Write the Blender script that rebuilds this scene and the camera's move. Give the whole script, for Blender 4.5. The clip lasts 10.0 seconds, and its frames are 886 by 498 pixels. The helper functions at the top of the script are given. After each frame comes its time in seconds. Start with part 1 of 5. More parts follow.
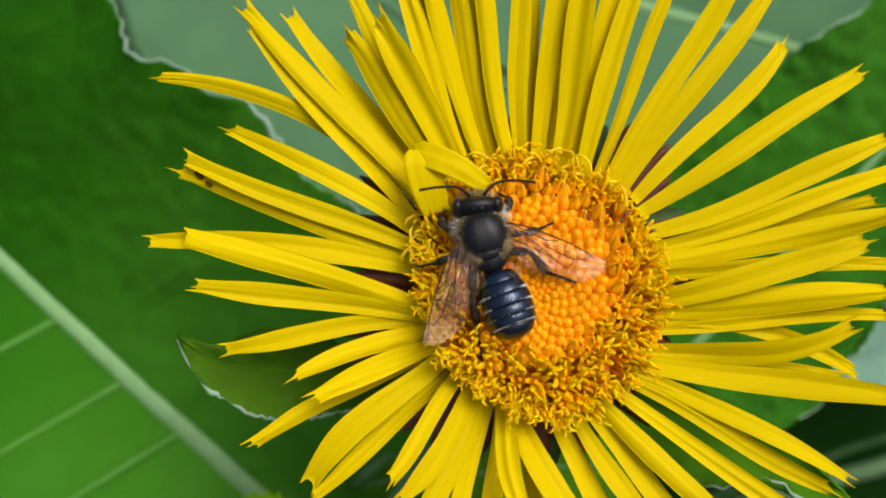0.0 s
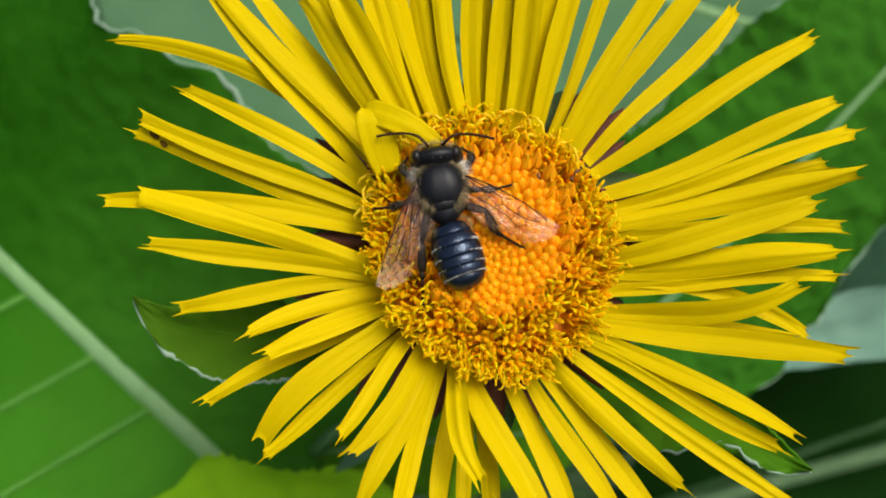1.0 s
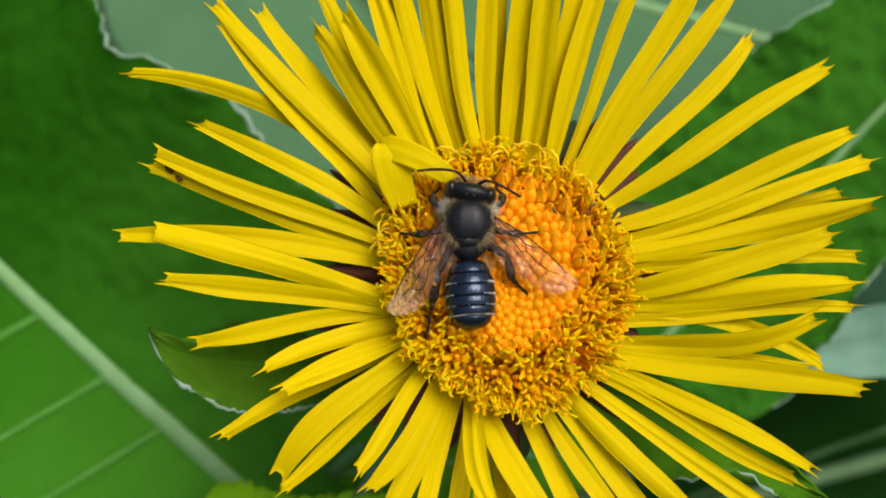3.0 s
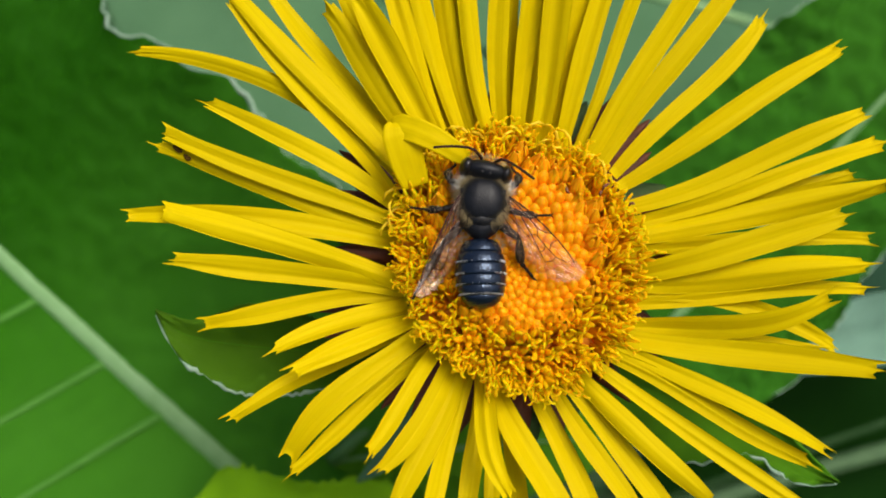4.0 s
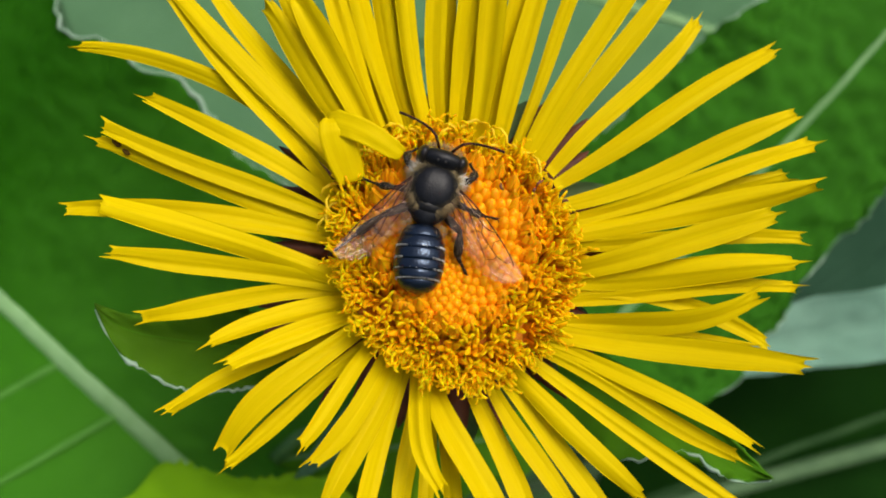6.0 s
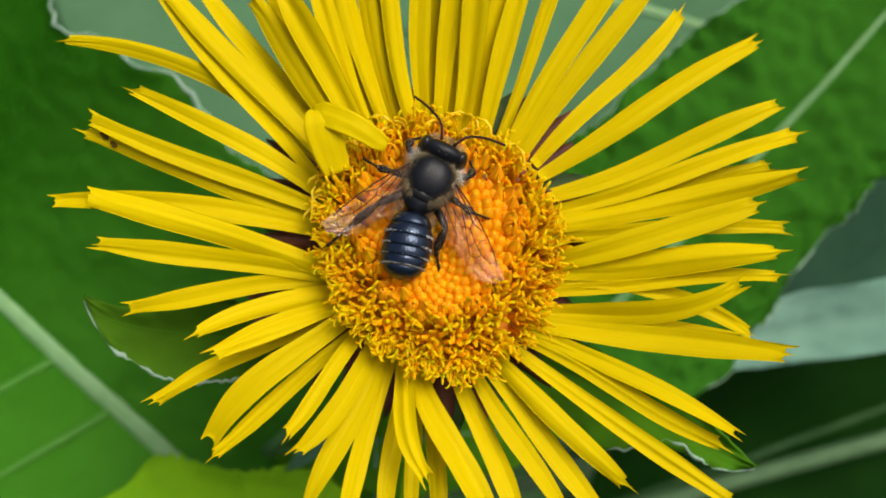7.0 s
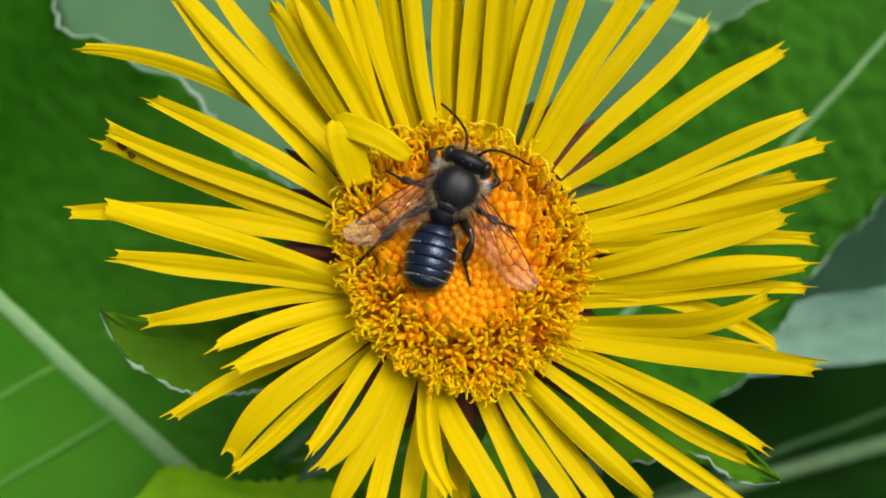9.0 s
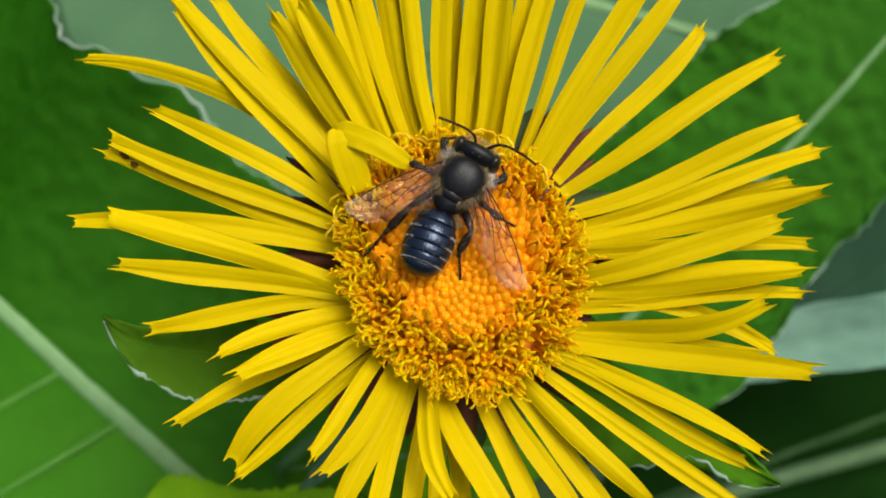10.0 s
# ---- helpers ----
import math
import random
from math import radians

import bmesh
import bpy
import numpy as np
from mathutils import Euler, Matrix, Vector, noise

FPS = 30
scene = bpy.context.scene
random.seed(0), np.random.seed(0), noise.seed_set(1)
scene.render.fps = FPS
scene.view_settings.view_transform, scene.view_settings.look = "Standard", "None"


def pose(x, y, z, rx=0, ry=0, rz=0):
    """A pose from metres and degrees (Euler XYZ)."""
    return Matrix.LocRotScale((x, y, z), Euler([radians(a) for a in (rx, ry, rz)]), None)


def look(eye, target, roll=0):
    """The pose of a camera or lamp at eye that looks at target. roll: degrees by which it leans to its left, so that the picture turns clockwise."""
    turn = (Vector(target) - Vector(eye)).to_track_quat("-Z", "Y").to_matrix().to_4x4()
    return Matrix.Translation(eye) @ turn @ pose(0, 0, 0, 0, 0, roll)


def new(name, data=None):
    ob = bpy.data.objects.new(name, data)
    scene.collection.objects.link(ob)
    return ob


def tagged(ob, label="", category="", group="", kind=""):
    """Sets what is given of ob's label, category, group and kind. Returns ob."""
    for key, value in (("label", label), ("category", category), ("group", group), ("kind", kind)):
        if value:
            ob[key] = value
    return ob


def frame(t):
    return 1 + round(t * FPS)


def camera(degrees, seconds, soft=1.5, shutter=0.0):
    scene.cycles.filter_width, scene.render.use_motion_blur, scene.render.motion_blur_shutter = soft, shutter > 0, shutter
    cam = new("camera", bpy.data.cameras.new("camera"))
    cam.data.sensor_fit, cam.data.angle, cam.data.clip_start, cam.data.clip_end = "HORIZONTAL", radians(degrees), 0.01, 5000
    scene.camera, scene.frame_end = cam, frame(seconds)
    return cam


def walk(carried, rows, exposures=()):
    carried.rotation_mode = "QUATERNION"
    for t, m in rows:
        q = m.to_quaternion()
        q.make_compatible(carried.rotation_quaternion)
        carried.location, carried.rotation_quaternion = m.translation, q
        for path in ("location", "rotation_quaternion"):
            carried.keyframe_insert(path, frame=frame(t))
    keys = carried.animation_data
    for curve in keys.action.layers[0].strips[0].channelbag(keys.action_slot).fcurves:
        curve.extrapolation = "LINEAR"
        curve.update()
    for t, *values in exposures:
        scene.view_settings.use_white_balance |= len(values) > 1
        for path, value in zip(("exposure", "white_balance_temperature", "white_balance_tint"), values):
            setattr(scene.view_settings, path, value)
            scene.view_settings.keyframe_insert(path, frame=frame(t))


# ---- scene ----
# The flower's own axes: x and y in the plane of the flower head, z out of it towards
# the sky and the viewer. All lengths inside it are written in millimetres.
MM = 0.001
FLOWER = pose(0, 0, 1.0, 40, 0, 0)


def joint(x, y, z, rx=0, ry=0, rz=0):
    return pose(x * MM, y * MM, z * MM, rx, ry, rz)


def at(x, y, z, rx=0, ry=0, rz=0):
    return FLOWER @ joint(x, y, z, rx, ry, rz)


# ---- camera ----
cam = camera(50.0, 10.0, soft=1.75)
cam.data.dof.use_dof = True
cam.data.dof.focus_distance = 0.087
cam.data.dof.aperture_fstop = 23
walk(cam, [
    (0.0, at(-8.11, 4.46, 89.92, -0.48, 0.29, -0.09)),
    (0.5, at(-7.22, 3.50, 90.21, -0.38, 0.33, -0.11)),
    (1.0, at(-3.84, -0.47, 90.42, 0.28, 0.18, 0.11)),
    (1.5, at(-3.82, 0.84, 90.94, 0.13, 0.28, -0.06)),
    (2.0, at(-2.74, 0.66, 90.75, 0.34, 0.29, 0.05)),
    (2.5, at(-5.19, 2.11, 90.88, 0.00, 0.17, -0.00)),
    (2.7, at(-5.18, 3.68, 90.64, -0.30, 0.40, -0.20)),
    (3.8, at(-6.47, 2.28, 89.91, -0.34, -0.40, -0.03)),
    (4.0, at(-7.00, 1.88, 89.79, -0.39, -0.24, -0.08)),
    (4.5, at(-6.23, 2.27, 89.20, -0.34, -0.61, -0.04)),
    (5.0, at(-5.38, 2.09, 89.39, -0.19, -0.90, 0.09)),
    (5.5, at(-3.02, 1.30, 90.02, 0.32, -0.75, 0.32)),
    (5.7, at(-2.97, 0.88, 90.27, 0.22, -1.09, 0.35)),
    (6.8, at(0.13, -0.25, 91.33, 0.42, -0.80, 0.23)),
    (7.0, at(-0.81, -0.49, 91.44, 0.31, -0.99, 0.15)),
    (7.5, at(-2.22, 0.24, 91.03, 0.16, -0.86, 0.26)),
    (8.0, at(-4.90, 2.07, 90.50, -0.17, -1.02, 0.09)),
    (8.5, at(-4.09, 1.18, 90.15, 0.19, -0.99, 0.09)),
    (9.0, at(-3.26, 1.27, 90.07, -0.09, -1.20, 0.12)),
    (9.5, at(-3.38, 0.71, 90.48, 0.24, -1.17, 0.04)),
    (10.0, at(-3.08, 1.20, 90.86, 0.36, -1.08, -0.15)),
], exposures=[(0.0, 0.0), (10.0, 0.0)])

# ---- sky and sun ----
SUN_UP, SUN_TURN = radians(67), radians(122)
world = bpy.data.worlds.new("sky")
world.use_nodes = True
scene.world = world
sky = world.node_tree.nodes.new("ShaderNodeTexSky")
sky.sky_type = "NISHITA"
sky.sun_disc = False
sky.sun_elevation, sky.sun_rotation = SUN_UP, SUN_TURN
sky.air_density, sky.dust_density, sky.ozone_density = 1.0, 7.0, 0.6
back = world.node_tree.nodes["Background"]
back.inputs["Strength"].default_value = 0.12
world.node_tree.links.new(sky.outputs[0], back.inputs["Color"])
sun = new("sun", bpy.data.lights.new("sun", "SUN"))
sun.data.energy, sun.data.angle, sun.data.color = 2.55, radians(30), (1.0, 0.97, 0.91)
sun.matrix_world = look((math.sin(SUN_TURN) * math.cos(SUN_UP) * 3, math.cos(SUN_TURN) * math.cos(SUN_UP) * 3, 3 * math.sin(SUN_UP)), (0, 0, 0))


# ---- materials ----
class Mat:
    """A node material under construction."""

    def __init__(self, name, rough=0.6, **inputs):
        self.m = bpy.data.materials.new(name)
        self.m.use_nodes = True
        self.t = self.m.node_tree
        self.b = self.t.nodes["Principled BSDF"]
        self.out = self.t.nodes["Material Output"]
        self.b.inputs["Roughness"].default_value = rough
        for k, v in inputs.items():
            self.b.inputs[k.replace("_", " ")].default_value = v

    def node(self, kind, **props):
        n = self.t.nodes.new("ShaderNode" + kind)
        for k, v in props.items():
            if k in n.inputs:
                n.inputs[k].default_value = v
        return n

    def link(self, a, b):
        self.t.links.new(a, b)

    def coords(self, scale=(1, 1, 1), uv=False):
        c = self.node("TexCoord")
        m = self.node("Mapping")
        m.inputs["Scale"].default_value = scale
        self.link(c.outputs["UV" if uv else "Object"], m.inputs["Vector"])
        return m.outputs[0]

    def noise(self, vec, scale, detail=3.0, rough=0.55):
        n = self.node("TexNoise", Scale=scale, Detail=detail, Roughness=rough)
        self.link(vec, n.inputs["Vector"])
        return n.outputs["Fac"]

    def ramp(self, fac, stops):
        r = self.node("ValToRGB")
        e = r.color_ramp.elements
        while len(e) < len(stops):
            e.new(0.5)
        for k, (p, c) in zip(e, stops):
            k.position, k.color = p, (*c, 1)
        self.link(fac, r.inputs[0])
        return r.outputs[0]

    def mix(self, a, b, fac, how="MIX"):
        n = self.t.nodes.new("ShaderNodeMix")
        n.data_type, n.blend_type = "RGBA", how
        for sock, v in ((n.inputs[6], a), (n.inputs[7], b), (n.inputs[0], fac)):
            if isinstance(v, (int, float)):
                sock.default_value = v
            elif isinstance(v, tuple):
                sock.default_value = (*v, 1)
            else:
                self.link(v, sock)
        return n.outputs[2]

    def maths(self, op, a, b=0.0):
        n = self.t.nodes.new("ShaderNodeMath")
        n.operation = op
        for sock, v in ((n.inputs[0], a), (n.inputs[1], b)):
            if isinstance(v, (int, float)):
                sock.default_value = v
            else:
                self.link(v, sock)
        return n.outputs[0]

    def vary(self, colour, amount):
        """Brighter and darker from object to object."""
        info = self.node("ObjectInfo")
        v = self.maths("MULTIPLY_ADD", info.outputs["Random"], amount * 2)
        v.node.inputs[2].default_value = 1 - amount
        hsv = self.node("HueSaturation")
        self.link(v, hsv.inputs["Value"])
        self.link(colour, hsv.inputs["Color"])
        return hsv.outputs[0]

    def bump(self, height, distance, strength=1.0):
        n = self.node("Bump", Strength=strength, Distance=distance)
        self.link(height, n.inputs["Height"])
        self.link(n.outputs[0], self.b.inputs["Normal"])

    def done(self, colour, translucent=0.0, thin=None):
        self.link(colour, self.b.inputs["Base Color"])
        if translucent:
            tr = self.node("BsdfTranslucent")
            self.link(thin or colour, tr.inputs["Color"])
            mx = self.node("MixShader")
            mx.inputs[0].default_value = translucent
            self.link(self.b.outputs[0], mx.inputs[1])
            self.link(tr.outputs[0], mx.inputs[2])
            self.link(mx.outputs[0], self.out.inputs["Surface"])
        return self.m


def petal_material():
    m = Mat("yellow_petal", 0.5)
    m.b.inputs["Specular IOR Level"].default_value = 0.03
    v = m.coords((5, 0.35, 1), uv=True)
    streak = m.noise(v, 3.0, 4)
    blot = m.noise(m.coords((1, 1, 1)), 160.0, 3)
    c = m.ramp(streak, [(0.25, (0.59, 0.435, 0.0005)), (0.5, (0.65, 0.50, 0.0005)), (0.75, (0.68, 0.55, 0.0005))])
    c = m.mix(c, (0.62, 0.44, 0.0005), m.maths("MULTIPLY", blot, 0.30))
    c = m.vary(c, 0.07)
    m.bump(m.noise(v, 4.0, 2), 0.00006, 0.13)
    return m.done(c, 0.20, m.mix(c, (0.76, 0.49, 0.0005), 0.7))


def plain_material(name, low, high, scale, rough=0.55, bump=0.00005, translucent=0.0, vary=0.08, **inputs):
    m = Mat(name, rough, **inputs)
    n = m.noise(m.coords(), scale, 4)
    c = m.vary(m.ramp(n, [(0.3, low), (0.7, high)]), vary)
    if bump:
        m.bump(m.noise(m.coords(), scale * 2.3, 4), bump, 0.8)
    return m.done(c, translucent)


def bud_material():
    m = Mat("orange_bud", 0.5)
    m.b.inputs["Specular IOR Level"].default_value = 0.18
    m.b.inputs["Subsurface Weight"].default_value = 0.7
    m.b.inputs["Subsurface Radius"].default_value = (0.0014, 0.0006, 0.0001)
    sep = m.node("SeparateXYZ")
    m.link(m.coords((1000, 1000, 1000)), sep.inputs[0])
    c = m.ramp(m.maths("DIVIDE", sep.outputs[2], 2.0), [(0.2, (0.64, 0.17, 0.001)), (0.6, (0.74, 0.275, 0.001)), (1.0, (0.79, 0.37, 0.002))])
    n = m.noise(m.coords(), 1800, 3)
    c = m.mix(c, (0.64, 0.20, 0.001), m.maths("MULTIPLY", n, 0.35))
    c = m.vary(c, 0.08)
    m.bump(n, 0.00006, 0.5)
    return m.done(c)


def floret_material(name, ripe):
    """Orange at first, golden yellow at the tips once ripe."""
    m = Mat(name, 0.55)
    m.b.inputs["Specular IOR Level"].default_value = 0.12
    m.b.inputs["Subsurface Weight"].default_value = 0.9
    m.b.inputs["Subsurface Radius"].default_value = (0.0018, 0.0008, 0.0001)
    sep = m.node("SeparateXYZ")
    m.link(m.coords((1000, 1000, 1000)), sep.inputs[0])
    # the orange foot also carries the warm shade between the florets
    c = m.ramp(m.maths("DIVIDE", sep.outputs[2], 5.0), [(0.3, (0.86, 0.29 + 0.03 * ripe, 0.001)), (0.68, (0.92, 0.39 + 0.10 * ripe, 0.001)), (0.88, (0.94, 0.47 + 0.18 * ripe, 0.001)), (1.0, (0.95, 0.53 + 0.20 * ripe, 0.002))])
    c = m.vary(m.mix(c, (0.84, 0.44, 0.001), m.maths("MULTIPLY", m.noise(m.coords(), 1400, 3), 0.3)), 0.08)
    return m.done(c, 0.45)


def leaf_material(name, dark, light, vein, translucent=0.12, rough=0.5, lit_base=None):
    m = Mat(name, rough)
    m.b.inputs["Specular IOR Level"].default_value = 0.05
    cells = m.node("TexVoronoi", Scale=420.0)
    cells.feature = "DISTANCE_TO_EDGE"
    warp = m.noise(m.coords(), 90, 3)
    vec = m.coords()
    add = m.node("VectorMath")
    scl = m.node("VectorMath", Scale=0.006)
    scl.operation = "SCALE"
    nz = m.node("TexNoise", Scale=130.0, Detail=2.0)
    m.link(vec, nz.inputs["Vector"])
    m.link(nz.outputs["Color"], scl.inputs[0])
    m.link(vec, add.inputs[0])
    m.link(scl.outputs[0], add.inputs[1])
    m.link(add.outputs[0], cells.inputs["Vector"])
    quilt = m.ramp(cells.outputs["Distance"], [(0.0, (0, 0, 0)), (0.22, (1, 1, 1))])
    c = m.ramp(warp, [(0.3, dark), (0.7, light)])
    c = m.mix(c, vein, m.maths("MULTIPLY", m.maths("SUBTRACT", 1.0, quilt), 0.5))
    fine = m.noise(m.coords(), 900, 3)
    c = m.mix(c, light, m.maths("MULTIPLY", fine, 0.25))
    c = m.mix(c, dark, m.maths("MULTIPLY", m.noise(m.coords(), 28, 3), 0.5))
    if lit_base:                                   # paler towards the leaf's base, the brighter light there put into the colour
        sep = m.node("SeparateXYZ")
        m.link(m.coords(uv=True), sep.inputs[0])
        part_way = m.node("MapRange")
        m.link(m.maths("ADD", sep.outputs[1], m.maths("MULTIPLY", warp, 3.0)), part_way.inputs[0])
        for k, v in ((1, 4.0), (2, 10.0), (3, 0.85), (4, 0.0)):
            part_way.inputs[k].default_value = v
        c = m.mix(c, lit_base, part_way.outputs[0])
    h = m.maths("ADD", quilt, m.maths("MULTIPLY", fine, 0.4))
    broad = m.node("TexVoronoi", Scale=150.0)
    broad.feature = "SMOOTH_F1"
    m.link(add.outputs[0], broad.inputs["Vector"])
    h = m.maths("ADD", h, m.maths("MULTIPLY", broad.outputs["Distance"], -2.0))
    m.bump(h, 0.00007, 0.45)
    return m.done(c, translucent)


def wing_material():
    """A clear amber film, its folds catching the sky, cloudier beyond the veins."""
    m = Mat("wing_membrane", 0.3)
    n = m.noise(m.coords(), 900, 3)
    c = m.ramp(n, [(0.3, (0.86, 0.56, 0.38)), (0.7, (0.98, 0.84, 0.74))])
    m.link(c, m.b.inputs["Base Color"])
    folds = m.noise(m.coords((0.35, 2.2, 1)), 900, 2)
    bump = m.node("Bump", Strength=1.0, Distance=0.0005)
    m.link(folds, bump.inputs["Height"])
    clear = m.node("BsdfTransparent")
    clear.inputs[0].default_value = (1.0, 0.975, 0.94, 1)
    sep = m.node("SeparateXYZ")
    m.link(m.coords((1000, 1000, 1000)), sep.inputs[0])
    milky = m.node("MapRange")
    m.link(m.maths("ABSOLUTE", sep.outputs[0]), milky.inputs[0])
    for k, v in ((1, 6.8), (2, 8.8), (3, 0.02), (4, 0.17)):
        milky.inputs[k].default_value = v
    body = m.node("MixShader")
    m.link(milky.outputs[0], body.inputs[0])
    m.link(clear.outputs[0], body.inputs[1])
    m.link(m.b.outputs[0], body.inputs[2])
    gloss = m.node("BsdfGlossy", Roughness=0.22)
    gloss.inputs[0].default_value = (1.0, 0.80, 0.66, 1)
    m.link(bump.outputs[0], gloss.inputs["Normal"])
    edge = m.node("Fresnel", IOR=1.6)
    m.link(bump.outputs[0], edge.inputs["Normal"])
    film = m.node("MixShader")
    m.link(m.maths("MULTIPLY", edge.outputs[0], 0.9), film.inputs[0])
    m.link(body.outputs[0], film.inputs[1])
    m.link(gloss.outputs[0], film.inputs[2])
    m.link(film.outputs[0], m.out.inputs["Surface"])
    return m.m


def cuticle_material(name, low, high, rough, bump, shine=0.5, coat=0.25, sheen=(1, 1, 1)):
    m = Mat(name, rough)
    m.b.inputs["Specular Tint"].default_value = (*sheen, 1)
    m.b.inputs["Specular IOR Level"].default_value = shine
    m.b.inputs["Coat Weight"].default_value = coat
    m.b.inputs["Coat Roughness"].default_value = 0.15
    n = m.noise(m.coords(), 2200, 4)
    pits = m.node("TexVoronoi", Scale=5200.0)
    m.link(m.coords(), pits.inputs["Vector"])
    m.bump(pits.outputs["Distance"], bump, 0.8)
    return m.done(m.ramp(n, [(0.3, low), (0.7, high)]))


YELLOW = petal_material()
BUD = bud_material()
FLORET = floret_material("golden_floret", 1.0)
YOUNG_FLORET = floret_material("orange_floret", 0.4)
STYLE = plain_material("style_yellow", (0.88, 0.60, 0.002), (0.94, 0.74, 0.004), 900, 0.5, 0, 0.3)
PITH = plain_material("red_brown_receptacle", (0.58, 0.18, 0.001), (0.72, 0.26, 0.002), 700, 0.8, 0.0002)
BRACT = plain_material("red_brown_bract", (0.09, 0.022, 0.007), (0.20, 0.055, 0.016), 500, 0.6, 0.0001, 0.1)
GREEN_BRACT = plain_material("green_bract", (0.04, 0.09, 0.012), (0.10, 0.17, 0.03), 400, 0.65, 0.0001, 0.15)
STEM = plain_material("hairy_green_stem", (0.06, 0.12, 0.02), (0.14, 0.22, 0.06), 300, 0.7, 0.0002)
LEAF = leaf_material("deep_green_leaf", (0.012, 0.092, 0.001), (0.025, 0.146, 0.003), (0.040, 0.170, 0.010), lit_base=(0.080, 0.290, 0.022))
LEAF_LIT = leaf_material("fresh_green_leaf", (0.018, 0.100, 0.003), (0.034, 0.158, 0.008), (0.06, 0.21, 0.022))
LEAF_OLIVE = leaf_material("olive_green_leaf", (0.034, 0.110, 0.002), (0.068, 0.172, 0.005), (0.11, 0.24, 0.02))
# leaf green brightened to make up for the shade cast by the rays
LEAF_BRIGHTENED = leaf_material("mid_green_leaf", (0.046, 0.160, 0.003), (0.082, 0.230, 0.007), (0.10, 0.26, 0.02))
# yellow-green with sunlight put in, as the flower shades this leaf
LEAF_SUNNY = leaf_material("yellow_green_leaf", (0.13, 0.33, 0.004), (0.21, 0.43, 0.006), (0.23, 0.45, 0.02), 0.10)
LEAF_PALE = leaf_material("downy_leaf_underside", (0.13, 0.27, 0.19), (0.19, 0.34, 0.255), (0.25, 0.40, 0.32), 0.05, 0.75)
LEAF_GREY = leaf_material("grey_green_leaf", (0.08, 0.19, 0.09), (0.115, 0.25, 0.125), (0.13, 0.26, 0.14), 0.10, 0.7)
# grey-green leaf colour lowered to hold the dimness behind the flower
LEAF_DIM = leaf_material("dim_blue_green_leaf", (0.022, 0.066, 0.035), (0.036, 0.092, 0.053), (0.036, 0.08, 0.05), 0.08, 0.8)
# shaded copy of the leaf green, the gloom below put into the colour
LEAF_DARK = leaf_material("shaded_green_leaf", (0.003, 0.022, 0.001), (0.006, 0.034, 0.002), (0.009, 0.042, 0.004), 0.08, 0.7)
VEIN = plain_material("pale_green_vein", (0.15, 0.315, 0.105), (0.20, 0.375, 0.155), 300, 0.6, 0.0001, 0.1, 0.03)
SOFT_VEIN = plain_material("soft_green_vein", (0.085, 0.22, 0.055), (0.115, 0.26, 0.08), 300, 0.6, 0.0001, 0.1, 0.03)
SIDE_VEIN = plain_material("green_side_vein", (0.060, 0.215, 0.019), (0.075, 0.24, 0.030), 300, 0.6, 0.0001, 0.1, 0.03, Specular_IOR_Level=0.2)
# vein green darkened the same way for the lower leaves
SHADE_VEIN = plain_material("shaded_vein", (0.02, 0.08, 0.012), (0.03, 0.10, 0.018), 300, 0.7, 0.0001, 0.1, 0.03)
STALK = plain_material("dull_green_stalk", (0.045, 0.11, 0.035), (0.075, 0.15, 0.055), 200, 0.7, 0.0002)
DOWN = plain_material("white_leaf_down", (0.18, 0.33, 0.20), (0.36, 0.48, 0.38), 500, 0.85, 0.0002, 0.2)
# soil and low growth, darkened to carry the shade under the plant
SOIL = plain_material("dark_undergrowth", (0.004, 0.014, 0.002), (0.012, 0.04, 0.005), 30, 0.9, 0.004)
THORAX = cuticle_material("black_punctured_thorax", (0.0025, 0.003, 0.0045), (0.006, 0.007, 0.010), 0.45, 0.000015, 0.28, 0.0)
SHELL = cuticle_material("glossy_black_cuticle", (0.0015, 0.0032, 0.007), (0.004, 0.008, 0.017), 0.24, 0.00003, 0.7, 0.15, (0.50, 0.68, 1.0))
EYE = cuticle_material("dark_compound_eye", (0.006, 0.005, 0.005), (0.012, 0.009, 0.008), 0.28, 0.00002, 0.4, 0.1)
LEG = cuticle_material("dark_brown_leg", (0.007, 0.005, 0.004), (0.020, 0.013, 0.008), 0.5, 0.00004, 0.2, 0.0)
FEELER = cuticle_material("dark_brown_feeler", (0.022, 0.008, 0.004), (0.045, 0.016, 0.007), 0.55, 0.00003, 0.2, 0.0)
HAIR = plain_material("buff_hair", (0.22, 0.165, 0.07), (0.38, 0.295, 0.145), 900, 0.8, 0)
DARK_HAIR = plain_material("sooty_hair", (0.03, 0.026, 0.014), (0.10, 0.082, 0.042), 1500, 0.8, 0)
WHITE_HAIR = plain_material("whitish_hair", (0.66, 0.63, 0.55), (0.84, 0.81, 0.74), 900, 0.8, 0)
WING = wing_material()
WING_VEIN = plain_material("brown_wing_vein", (0.030, 0.010, 0.006), (0.06, 0.020, 0.012), 900, 0.6, 0, Specular_IOR_Level=0.15)
SPOT = plain_material("gnawed_brown", (0.05, 0.028, 0.003), (0.11, 0.06, 0.006), 900, 0.9, 0, Specular_IOR_Level=0.1)
SPECK = plain_material("dark_red_fragment", (0.10, 0.022, 0.005), (0.18, 0.05, 0.01), 900, 0.5, 0)


